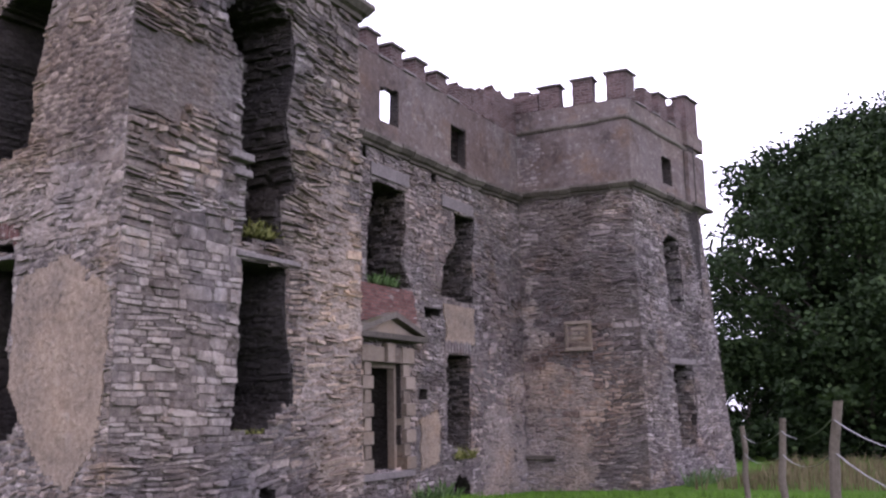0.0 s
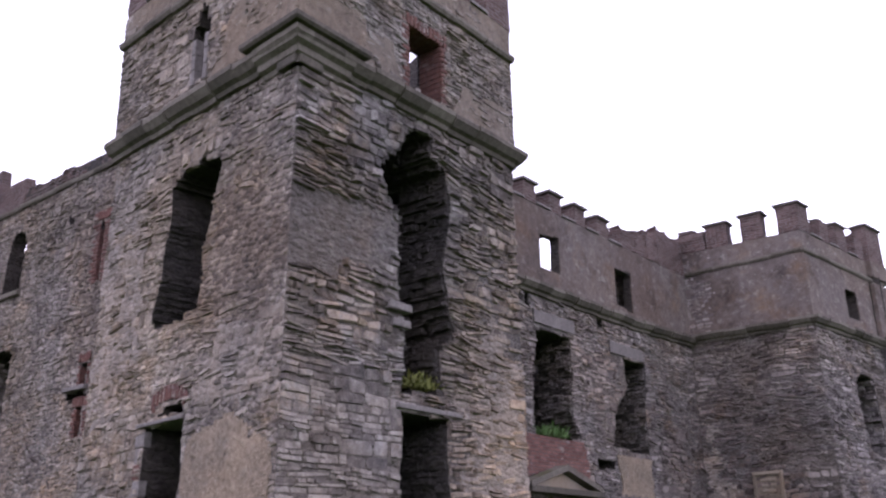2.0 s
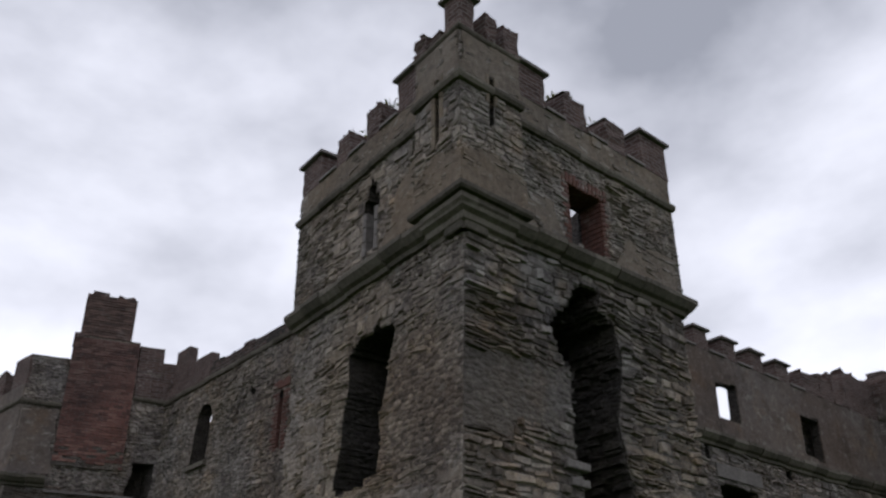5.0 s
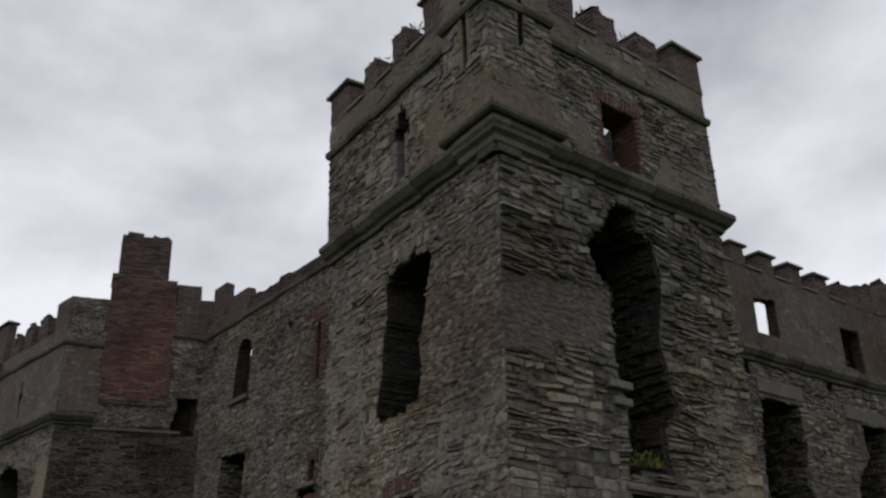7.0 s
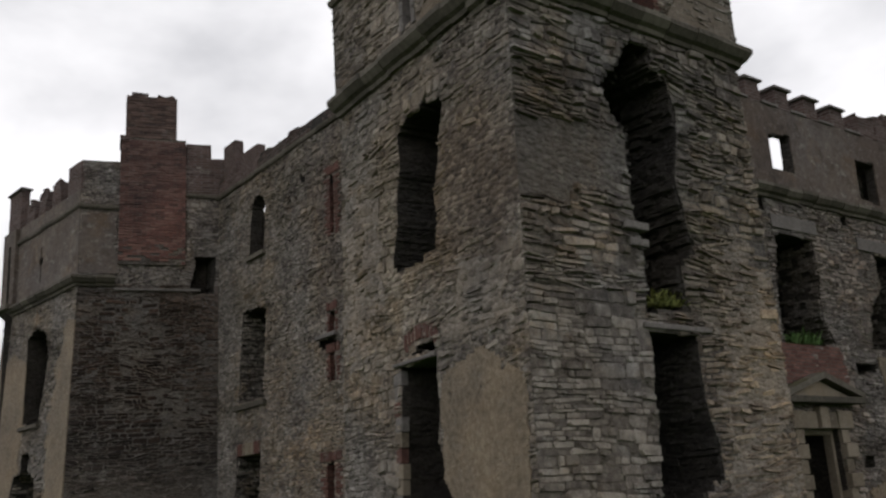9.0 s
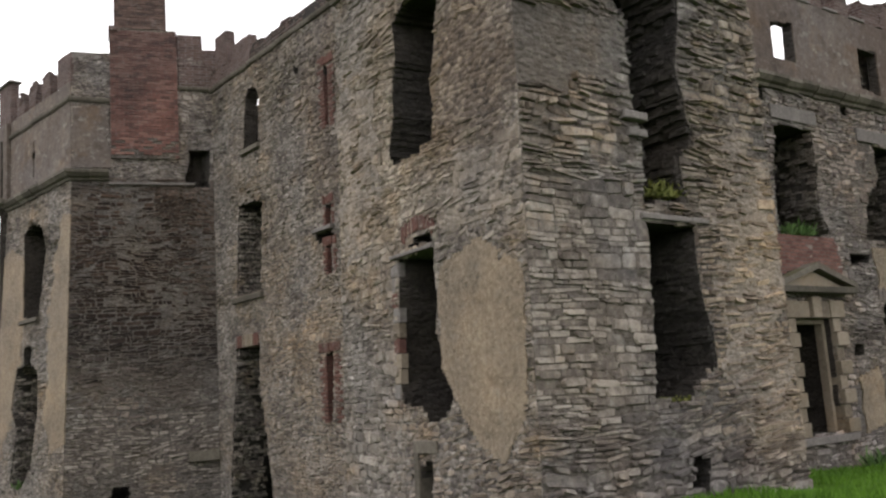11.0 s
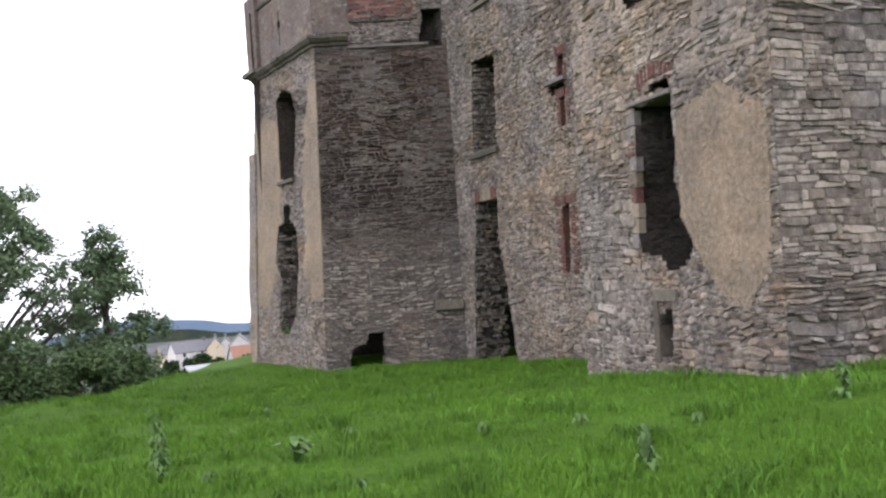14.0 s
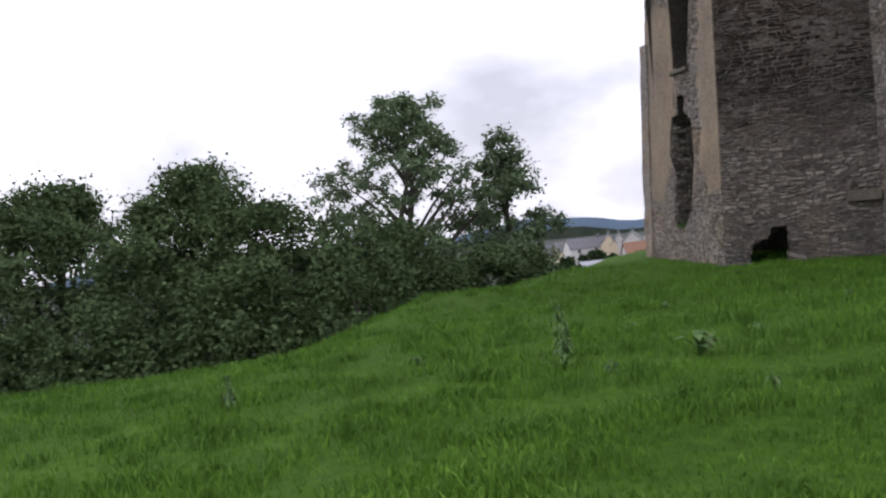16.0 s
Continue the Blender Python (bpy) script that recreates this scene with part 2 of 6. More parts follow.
M_BRICK = material("old_brick", [(0.09, 0.05, 0.044), (0.17, 0.08, 0.064), (0.22, 0.13, 0.105)], 1.2, 16, 0.92, 0.7, island=0.5, relief=0.02, k=0.68, weather=0.5)
M_CHIMNEY = material("chimney_brick", [(0.085, 0.05, 0.044), (0.15, 0.072, 0.06), (0.21, 0.12, 0.098)], 1.2, 16, 0.95, 0.7, island=0.7, relief=0.02, weather=0.45, stain=[((-1.9, 13.4, 11.6), 1.5, (0.62, 0.72, 0.75), 0.9), ((-2.3, 13.4, 9.9), 0.8, (0.7, 0.74, 0.76), 0.8)])
M_STACK = material("stack_brick", [(0.06, 0.045, 0.04), (0.12, 0.078, 0.066), (0.18, 0.12, 0.10)], 1.2, 16, 0.92, 0.7, island=0.7, relief=0.02, k=0.75, weather=0.4)
M_BRICKWALL = material("brickwork", [(0.09, 0.05, 0.042), (0.165, 0.078, 0.062), (0.21, 0.125, 0.10)], 1.4, 8, 0.92, 0.9, bricks=(0.10, 0.082, 0.074), k=1.0, relief=0.03, stain=[((-1.6, 13.2, 11.2), 2.0, (0.72, 0.8, 0.85), 0.9), ((-2.1, 13.2, 10.2), 0.9, (0.7, 0.72, 0.74), 0.8), ((-1.2, 13.2, 9.4), 0.8, (0.75, 0.7, 0.7), 0.7)])
M_MERLON = material("weathered_brickwork", [(0.06, 0.042, 0.038), (0.125, 0.08, 0.07), (0.19, 0.135, 0.118)], 1.4, 12, 0.92, 0.7, bricks=(0.17, 0.15, 0.14), moss=((0.10, 0.095, 0.06), 0.78), k=0.8, weather=0.4)
M_CORNICE = material("moulded_stone", [(0.06, 0.053, 0.042), (0.115, 0.10, 0.08), (0.19, 0.17, 0.14)], 1.5, 14, 0.9, 0.7, objects=0.5, moss=((0.075, 0.072, 0.032), 0.68), relief=0.02, k=0.85)
M_DRESSED = material("dressed_sandstone", [(0.19, 0.153, 0.115), (0.31, 0.252, 0.188), (0.42, 0.35, 0.27)], 1.5, 14, 0.9, 0.6, objects=0.7, k=0.56, weather=0.5)
M_SLATE = material("slate_lintel", [(0.105, 0.093, 0.086), (0.175, 0.157, 0.146), (0.265, 0.242, 0.225)], 2.0, 16, 0.8, 0.5, k=0.8)
M_SOIL = material("turf", [(0.03, 0.07, 0.007), (0.06, 0.135, 0.012), (0.10, 0.20, 0.02)], 0.35, 8, 0.95, 1.0, relief=0.06, sheen=0.1, k=0.78)
M_BLADE = material("grass_blades", [(0.042, 0.105, 0.008), (0.088, 0.20, 0.016), (0.15, 0.31, 0.032)], 0.7, 3, 0.75, 0.0, island=0.28, sheen=0.2, k=0.78)
M_WEED = material("weed_leaf", [(0.03, 0.07, 0.018), (0.06, 0.12, 0.03), (0.10, 0.17, 0.05)], 2, 8, 0.7, 0.0, island=0.5)
M_TUFT = material("long_grass", [(0.03, 0.075, 0.008), (0.055, 0.13, 0.014), (0.09, 0.18, 0.025)], 1, 5, 0.8, 0.0, island=0.4, sheen=0.2)
M_DRYGRASS = material("dry_grass", [(0.12, 0.11, 0.045), (0.20, 0.17, 0.08), (0.27, 0.23, 0.12)], 0.5, 3, 0.9, 0.0, island=0.5, k=0.55)
M_LEAF = material("leaves", [(0.011, 0.022, 0.008), (0.022, 0.042, 0.014), (0.045, 0.075, 0.022)], 0.25, 2, 0.7, 0.0, island=0.4, sheen=0.12, k=0.85)
# greyer leaf green; the left trees' brighter light is put into this colour
M_LEAFBRIGHT = material("brightened_leaves", [(0.015, 0.025, 0.012), (0.03, 0.047, 0.02), (0.05, 0.072, 0.032)], 0.3, 1.2, 0.85, 0.0, island=0.25, sheen=0.05, k=2.25)
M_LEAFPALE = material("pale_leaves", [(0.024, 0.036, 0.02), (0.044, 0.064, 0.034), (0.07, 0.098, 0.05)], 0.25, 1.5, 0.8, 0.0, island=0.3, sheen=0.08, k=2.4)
M_BARK = material("bark", [(0.035, 0.03, 0.025), (0.07, 0.06, 0.05), (0.11, 0.10, 0.085)], 2, 20, 0.95, 1.0)
M_POST = material("weathered_timber", [(0.09, 0.075, 0.055), (0.17, 0.145, 0.11), (0.25, 0.22, 0.17)], 2, 22, 0.95, 0.8, k=0.62)
M_WIRE = material("galvanised_wire", [(0.12, 0.12, 0.115), (0.2, 0.2, 0.19)], 2, 20, 0.6, 0.0)
M_FARWALL = material("painted_render", [(0.42, 0.41, 0.39), (0.56, 0.55, 0.53)], 0.1, 1, 0.9, 0.0, objects=0.5)
M_FARROOF = material("roof_slates", [(0.10, 0.10, 0.11), (0.16, 0.16, 0.17)], 0.1, 1, 0.8, 0.0, objects=0.5)
M_GLASSDARK = material("window_glass", [(0.03, 0.035, 0.04), (0.05, 0.055, 0.06)], 1, 4, 0.15, 0.0)
M_FIELD = material("far_fields", [(0.03, 0.05, 0.035), (0.045, 0.066, 0.045), (0.08, 0.10, 0.06)], 0.006, 0.03, 0.95, 0.0, k=0.5)
# blue of the distance haze painted into the hills' base colour
M_HILL = material("haze_blue_hills", [(0.13, 0.19, 0.27), (0.17, 0.24, 0.34)], 0.002, 0.01, 1.0, 0.0, k=0.8)

# ---- helpers for shapes ----


def mesh_of(name, verts, faces, mat, smooth=False):
    me = bpy.data.meshes.new(name)
    me.from_pydata([tuple(v) for v in verts], [], faces)
    me.materials.append(mat)
    if smooth:
        me.polygons.foreach_set("use_smooth", [True] * len(me.polygons))
    me.update()
    return me


def part(name, verts, faces, mat, parent=None, label="", kind="", smooth=False):
    ob = new(name, mesh_of(name, verts, faces, mat, smooth))
    ob.parent = parent
    return tagged(ob, label=label, kind=kind)


def thing(name, label, category, at=(0, 0, 0), group="", kind=""):
    ob = new(name)
    ob.location = at
    return tagged(ob, label, category, group, kind)


BOX = [(0, 3, 2, 1), (4, 5, 6, 7), (0, 1, 5, 4), (1, 2, 6, 5), (2, 3, 7, 6), (3, 0, 4, 7)]


class Shape:
    """Collects vertices and faces of one mesh."""

    def __init__(self):
        self.v, self.f, self.seen, self.flags = [], [], {}, []

    def add(self, verts, faces):
        k = len(self.v)
        self.v += verts
        self.f += [tuple(i + k for i in f) for f in faces]

    def weld(self, verts, faces, flags=None):
        idx = []
        for p in verts:
            key = (round(p[0], 4), round(p[1], 4), round(p[2], 4))
            if key not in self.seen:
                self.seen[key] = len(self.v)
                self.v.append(p)
            idx.append(self.seen[key])
        for n, f in enumerate(faces):
            g = tuple(dict.fromkeys(idx[i] for i in f))
            if len(g) > 2:
                self.f.append(g)
                self.flags.append(flags[n] if flags else 0)

    def box(self, corners):
        self.add(corners, BOX)

    def part(self, name, mat, parent=None, label="", kind="", smooth=False):
        return part(name, self.v, self.f, mat, parent, label, kind, smooth)


class Face:
    """A wall's outer face between two corners, left and right as seen from outside; the corners lean from z = 0 to z = 8."""

    def __init__(self, left, right):
        (self.l1, self.l0), (self.r1, self.r0) = [(Vector(c[:2]), Vector(c[2:])) for c in (left, right)]
        d = self.r1 - self.l1
        self.len = d.length
        self.d = d.normalized()
        self.n = Vector((self.d.y, -self.d.x))

    def at(self, s, z, out=0.0):
        k = min(max(z / 8, -0.2), 1.0)
        a, b = self.l0.lerp(self.l1, k), self.r0.lerp(self.r1, k)
        p = a + (b - a) * (s / self.len) + self.n * out
        return (p.x, p.y, z)


def spans(poly, z):
    """Where a level line crosses a polygon."""
    xs = []
    for (x0, z0), (x1, z1) in zip(poly, poly[1:] + poly[:1]):
        if (z0 <= z) != (z1 <= z):
            xs.append(x0 + (x1 - x0) * (z - z0) / (z1 - z0))
    xs.sort()
    return list(zip(xs[::2], xs[1::2]))


def minus(keep, holes):
    for a, b in holes:
        keep = [q for lo, hi in keep for q in ((lo, min(hi, a)), (max(lo, b), hi)) if q[1] - q[0] > 0.02]
    return keep


def edge(z, k):
    return 1.5 * noise.noise((z * 2.4, round(k), 0.5)) + 0.35 * noise.noise((z * 9, round(k), 4.5))


def build_wall(name, face, z0, z1, parent, mat, openings=(), bare=(), thick=0.8, course=(0.07, 0.13), length=(0.14, 0.5), proud=(0.01, 0.05), ragged=0.05, stones=True, label="", top=None, ends=(0, 0), mitre=0.0, skip=None, mortar=None):
    """A ruined wall of rough courses. openings: polygons cut right through; bare: polygons with no stones, only the lime core."""
    rnd = random.Random(name)
    core, rub, cover = Shape(), Shape(), []
    z = z0
    while z < z1 - 0.02:
        h = min(rnd.uniform(*course), z1 - z)
        if z1 - z - h < 0.04:
            h = z1 - z
        mid = z + h / 2
        keep = [(-ends[0], face.len + ends[1])]
        if top:
            keep = [(a, b) for a, b in keep]
            cutoff = [(s, s + 0.25) for s in np.arange(-0.2, face.len + 0.2, 0.25) if top(s) < mid]
            keep = minus(keep, cutoff)
        for poly in openings:
            keep = minus(keep, [(a + ragged * edge(mid, a), b + ragged * edge(mid, b + 9)) for a, b in spans(poly, mid)])
        for a, b in keep:
            grid = [a] + [k * 0.25 for k in range(int(math.floor(a / 0.25)) + 1, int(math.ceil(b / 0.25))) if a + 0.02 < k * 0.25 < b - 0.02] + [b]

            def back(q):
                return min(max(q, mitre), face.len - mitre) if mitre else q
            m = len(grid)
            rows = [[face.at(q, zz, 0) for q in grid] + [face.at(back(q), zz, -thick) for q in grid] for zz in (z, z + h)]
            quads = []
            for i in range(m - 1):
                quads += [(i, i + 1, 2 * m + i + 1, 2 * m + i), (m + i + 1, m + i, 3 * m + i, 3 * m + i + 1), (i + 1, i, m + i, m + i + 1), (2 * m + i, 2 * m + i + 1, 3 * m + i + 1, 3 * m + i)]
            quads += [(m, 0, 2 * m, 3 * m), (m - 1, 2 * m - 1, 4 * m - 1, 3 * m - 1)]
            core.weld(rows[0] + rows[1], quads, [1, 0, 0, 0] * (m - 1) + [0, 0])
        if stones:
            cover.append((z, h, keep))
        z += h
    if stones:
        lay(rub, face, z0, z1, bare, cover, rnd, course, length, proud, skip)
    # fronts take the mortar; reveals and backs keep the colour with shade in it
    ob = core.part(name, M_SHADECORE, parent, label, "structure")
    ob.data.materials.append(mortar or M_SHADECORE)
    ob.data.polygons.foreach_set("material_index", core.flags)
    if stones and rub.v:
        rub.part("rubble", mat, ob, "rough courses of grey rubble stone", "stuff")
    return ob


def wob(s, z):
    return 0.035 * noise.noise((s * 0.9, z * 0.9, 3.1)) + 0.012 * noise.noise((s * 4, z * 4, 7.7))


SINGLES = []


def lay(shape, face, z0, z1, bare, cover, rnd, course, length, proud, skip=None):
    """Random rubble: bands broken into short runs, each run with courses of its own."""
    def free(z):
        for lo, h, keep in cover:
            if lo <= z < lo + h:
                return keep
        return []

    z = z0
    while z < z1 - 0.03:
        band = min(rnd.uniform(0.14, 0.34), z1 - z)
        if z1 - z - band < 0.12:
            band = z1 - z
        s = 0.0
        while s < face.len - 0.01:
            run = rnd.uniform(0.35, 1.3)
            e = face.len if face.len - s - run < 0.3 else s + run
            n = max(1, round(band / (rnd.uniform(*course) * (1.0 + 0.75 * noise.noise((s * 0.55, z * 0.7, face.len)) + 0.6 * rnd.random() ** 4))))
            cuts = [0.0] + [rnd.uniform(0.6, 1.4) for _ in range(n)]
            total = sum(cuts)
            acc = z
            for c in cuts[1:]:
                h = band * c / total
                mid = acc + h / 2
                keep = [(max(a, s), min(b, e)) for a, b in free(mid) if min(b, e) - max(a, s) > 0.03]
                for poly in bare:
                    keep = minus(keep, [(a + rnd.uniform(-0.08, 0.08), b + rnd.uniform(-0.08, 0.08)) for a, b in spans(poly, mid)])
                for a, b in keep:
                    q = a
                    while q < b - 0.02:
                        w = rnd.uniform(*length) * rnd.uniform(0.5, 1.15) * (0.85 + 2.0 * h)
                        f = b if b - q - w < 0.08 else q + w
                        if skip and skip(q, acc):
                            SINGLES.append((q + 0.006, f - 0.006, acc + 0.004, h - 0.008))
                        else:
                            stone(shape, face, q + 0.003, f - 0.003, acc + 0.002, acc + h - 0.002, rnd, proud)
                        q = f
                acc += h
            s = e
        z += band


def stone(shape, face, s0, s1, z0, z1, rnd, proud, corner=1.0, bevel=0.016):
    """One rough stone: trimmed corners, a tilt of its own, and more or less buried in mortar from place to place."""
    w, h = s1 - s0, z1 - z0
    cs, cz = (s0 + s1) / 2, (z0 + z1) / 2
    p = proud[0] + (proud[1] - proud[0]) * rnd.random() ** 1.6
    rough = corner == 1.0
    if rough:
        p += 0.022 * noise.noise((cs * 0.75, cz * 0.75, face.len)) + 0.013 * noise.noise((cs * 2.1, cz * 2.6, face.len + 5))
    if p < -0.004:
        return
    b = min(bevel, h * 0.2, w * 0.2)
    tilt = (rnd.gauss(0, 0.045) + 0.09 * noise.noise((cs * 0.6, cz * 0.6, 2.2))) * w if rough else 0
    slope, lean = rnd.uniform(-0.02, 0.02), rnd.uniform(-0.014, 0.014)
    cut = [(rnd.uniform(0.02, 0.6) * min(w * 0.35, 0.1) * corner, rnd.uniform(0.1, 0.5) * h) for _ in range(4)]
    ring = [(s0 + cut[0][0], z0), (s1 - cut[1][0], z0), (s1, z0 + cut[1][1]), (s1, z1 - cut[2][1]), (s1 - cut[2][0], z1), (s0 + cut[3][0], z1), (s0, z1 - cut[3][1]), (s0, z0 + cut[0][1])]
    dz = wob(cs, cz) if rough else 0
    outer, inner = [], []
    for s, z in ring:
        k, m = (s - cs) / w, (z - cz) / h
        jog = rnd.uniform(-0.14, 0.1) * h
        y = z + dz + tilt * k * 2 + jog * (1 if m > 0 else -1)
        outer.append(face.at(s, y, -0.02))
        inner.append(face.at(s + (cs - s) * b / w * 2, y + (cz - z) * b / h * 2, max(0.001, p + slope * k + lean * m + rnd.uniform(-0.006, 0.006))))
    shape.add(outer + inner, [tuple(range(8, 16))] + [(i, (i + 1) % 8, 8 + (i + 1) % 8, 8 + i) for i in range(8)])


def coat(name, face, polys, out, mat, parent, label="", **more):
    for poly in polys:
        coat_one(name, face, [poly], out, mat, parent, label, **more)


def coat_one(name, face, polys, out, mat, parent, label="", step=0.05, ragged=0.05, holes=(), rough=0.006):
    """A thin coat of lime render over part of a wall, with a ragged edge."""
    rnd = random.Random(name + str(polys[0][0]))
    sh = Shape()
    for poly in polys:
        lo, hi = min(q[1] for q in poly), max(q[1] for q in poly)
        z = lo
        while z < hi:
            k = spans(poly, z + step / 2)
            keep = [(max(-out, a + ragged * 2 * edge(z, a)), min(face.len + out, b + ragged * 2 * edge(z, b))) for a, b in k]
            keep = [q for q in keep if q[1] - q[0] > 0.04]
            for hpoly in holes:
                keep = minus(keep, spans(hpoly, z + step / 2))
            for a, b in keep:
                cuts = [a] + [k * 0.12 for k in range(int(a / 0.12), int(b / 0.12) + 1) if a + 0.02 < k * 0.12 < b - 0.02] + [b]
                m = len(cuts) - 1
                lower = [face.at(s, z, out + rough * noise.noise((s * 3, z * 3, 1.0))) for s in cuts]
                upper = [face.at(s, z + step, out + rough * noise.noise((s * 3, (z + step) * 3, 1.0))) for s in cuts]
                lb, ub = [face.at(s, z, -0.02) for s in (a, b)], [face.at(s, z + step, -0.02) for s in (a, b)]
                n = m + 1
                faces = [(i, i + 1, n + i + 1, n + i) for i in range(m)]
                faces += [(2 * n, 0, n, 2 * n + 2), (m, 2 * n + 1, 2 * n + 3, n + m), (2 * n, 2 * n + 1, m, 0) if m == 1 else (2 * n, 2 * n + 1, *range(m, -1, -1)), (2 * n + 3, 2 * n + 2, *range(n, n + m + 1))]
                sh.weld(lower + upper + lb + ub, faces)
            z += step
    return sh.part(name, mat, parent, label)


def sweep(shape, path, profile):
    """Sweeps a profile of (out, up) along a plan path with mitred corners; outside is to the right of the way."""
    pts = [Vector(p[:2]) for p in path]
    zs = [p[2] for p in path]
    rows = []
    for i, p in enumerate(pts):
        a = (p - pts[i - 1]).normalized() if i else (pts[1] - p).normalized()
        b = (pts[i + 1] - p).normalized() if i < len(pts) - 1 else a
        na, nb = Vector((a.y, -a.x)), Vector((b.y, -b.x))
        m = (na + nb).normalized()
        m /= max(0.3, m.dot(na))
        rows.append([((p + m * o).x, (p + m * o).y, zs[i] + u) for o, u in profile])
    n = len(profile)
    faces = []
    for i in range(len(rows) - 1):
        faces += [(i * n + k, (i + 1) * n + k, (i + 1) * n + (k + 1) % n, i * n + (k + 1) % n) for k in range(n)]
    faces += [tuple(range(n)), tuple(range(len(rows) * n - 1, (len(rows) - 1) * n - 1, -1))]
    shape.add([v for r in rows for v in r], faces)


CORNICE = [(-0.02, -0.16), (0.07, -0.16), (0.09, -0.10), (0.16, -0.07), (0.22, 0.0), (0.24, 0.02), (0.24, 0.09), (-0.02, 0.14)]
STRING = [(-0.02, -0.05), (0.06, -0.05), (0.09, 0.0), (0.09, 0.05), (-0.02, 0.09)]


def moulding(name, pts, profile, mat, parent, label, block=0.55):
    """A moulding in separate stone blocks along the plan path, mitred at the corners."""
    k = 0
    holder = thing(name, "", "")
    holder.parent = parent
    tagged(holder, label=label)
    for i in range(len(pts) - 1):
        a, b = Vector(pts[i]), Vector(pts[i + 1])
        n = max(1, round((b - a).length / block))
        cuts = [a.lerp(b, j / n) for j in range(n + 1)]
        for j in range(n):
            way = [cuts[j], cuts[j + 1]]
            gap = (cuts[j + 1] - cuts[j]).normalized() * 0.006
            if j == 0 and i > 0:
                way = [a + (Vector(pts[i - 1]) - a).normalized() * 0.02] + way
            if j == n - 1 and i < len(pts) - 2:
                way = way + [b + (Vector(pts[i + 2]) - b).normalized() * 0.02]
            way[0] = way[0] + (gap if len(way) == 2 or j else gap * 0)
            dz = 0.012 * math.sin(k * 2.7)
            sh = Shape()
            sweep(sh, [(p.x, p.y, p.z + dz) for p in way], [(o * (1 + 0.05 * math.sin(k * 1.9)), u) for o, u in profile])
            sh.part("block", mat, holder)
            k += 1
    return holder


def rough_box(shape, face, s0, s1, z0, z1, d0, d1, rnd, amount=0.015, n=3):
    """A block on a wall face with uneven sides, from depth d1 (back) to d0 (front)."""
    def jig(p):
        return tuple(c + rnd.uniform(-amount, amount) for c in p)
    lv = [z0 + (z1 - z0) * i / n for i in range(n + 1)]
    vs = []
    for z in lv:
        for s, d in ((s0, d0), ((s0 + s1) / 2, d0), (s1, d0), (s1, d1), ((s0 + s1) / 2, d1), (s0, d1)):
            vs.append(jig(face.at(s, z, d)))
    fs = []
    for i in range(n):
        fs += [(6 * i + k, 6 * i + (k + 1) % 6, 6 * i + 6 + (k + 1) % 6, 6 * i + 6 + k) for k in range(6)]
    fs += [(5, 4, 3, 2, 1, 0), tuple(6 * n + k for k in range(6))]
    shape.add(vs, fs)


def merlon(face, s0, s1, z0, z1, parent, coping=True, deep=0.22, broken=False, mat=None, label=""):
    rnd = random.Random(f"{s0:.2f}{z0:.2f}{face.len:.2f}")
    sh = Shape()
    rough_box(sh, face, s0, s1, z0, z1, 0.02, -deep, rnd, 0.03 if broken else 0.012, 4)
    if broken:
        rough_box(sh, face, s0 + 0.08, s1 - (s1 - s0) * 0.35, z1 - 0.02, z1 + 0.11, -0.03, -deep + 0.1, rnd, 0.05, 2)
    ob = sh.part("merlon", mat or M_MERLON, parent, label or ("merlon with crumbled top" if broken else "brick merlon under a slate coping"))
    if coping:
        c = Shape()
        c.add([face.at(s0 - 0.07, z1, 0.09), face.at(s1 + 0.07, z1, 0.09), face.at(s1 + 0.07, z1, -deep - 0.06), face.at(s0 - 0.07, z1, -deep - 0.06),
               face.at(s0 - 0.07, z1 + 0.05, 0.09), face.at(s1 + 0.07, z1 + 0.05, 0.09), face.at(s1 + 0.07, z1 + 0.05, -deep - 0.06), face.at(s0 - 0.07, z1 + 0.05, -deep - 0.06),
               face.at(s0 + 0.05, z1 + 0.11, -deep / 2 + 0.05), face.at(s1 - 0.05, z1 + 0.11, -deep / 2 + 0.05)],
              [(0, 3, 2, 1), (0, 1, 5, 4), (1, 2, 6, 5), (2, 3, 7, 6), (3, 0, 4, 7), (4, 5, 9, 8), (6, 7, 8, 9), (5, 6, 9), (7, 4, 8)])
        c.part("coping", M_SLATE, ob)
    return ob


def sills(face, gaps, z, parent):
    for a, b in gaps:
        sh = Shape()
        sh.box([face.at(s, zz, d) for zz in (z, z + 0.05) for s, d in ((a, 0.06), (b, 0.06), (b, -0.45), (a, -0.45))])
        sh.part("crenel_sill", M_SLATE, parent)


def bar(face, s0, s1, z0, z1, d0, d1, name, mat, parent, label=""):
    sh = Shape()
    c = min(0.012, (z1 - z0) / 4, abs(s1 - s0) / 4)
    sh.add([face.at(s, z, d) for s, z, d in ((s0, z0, d0 - c), (s1, z0, d0 - c), (s1, z1, d0 - c), (s0, z1, d0 - c), (s0 + c, z0 + c, d0), (s1 - c, z0 + c, d0), (s1 - c, z1 - c, d0), (s0 + c, z1 - c, d0),
                                             (s0, z0, d1), (s1, z0, d1), (s1, z1, d1), (s0, z1, d1))],
           [(4, 5, 6, 7), (0, 1, 5, 4), (1, 2, 6, 5), (2, 3, 7, 6), (3, 0, 4, 7), (0, 8, 9, 1), (1, 9, 10, 2), (2, 10, 11, 3), (3, 11, 8, 0), (11, 10, 9, 8)])
    return sh.part(name, mat, parent, label)


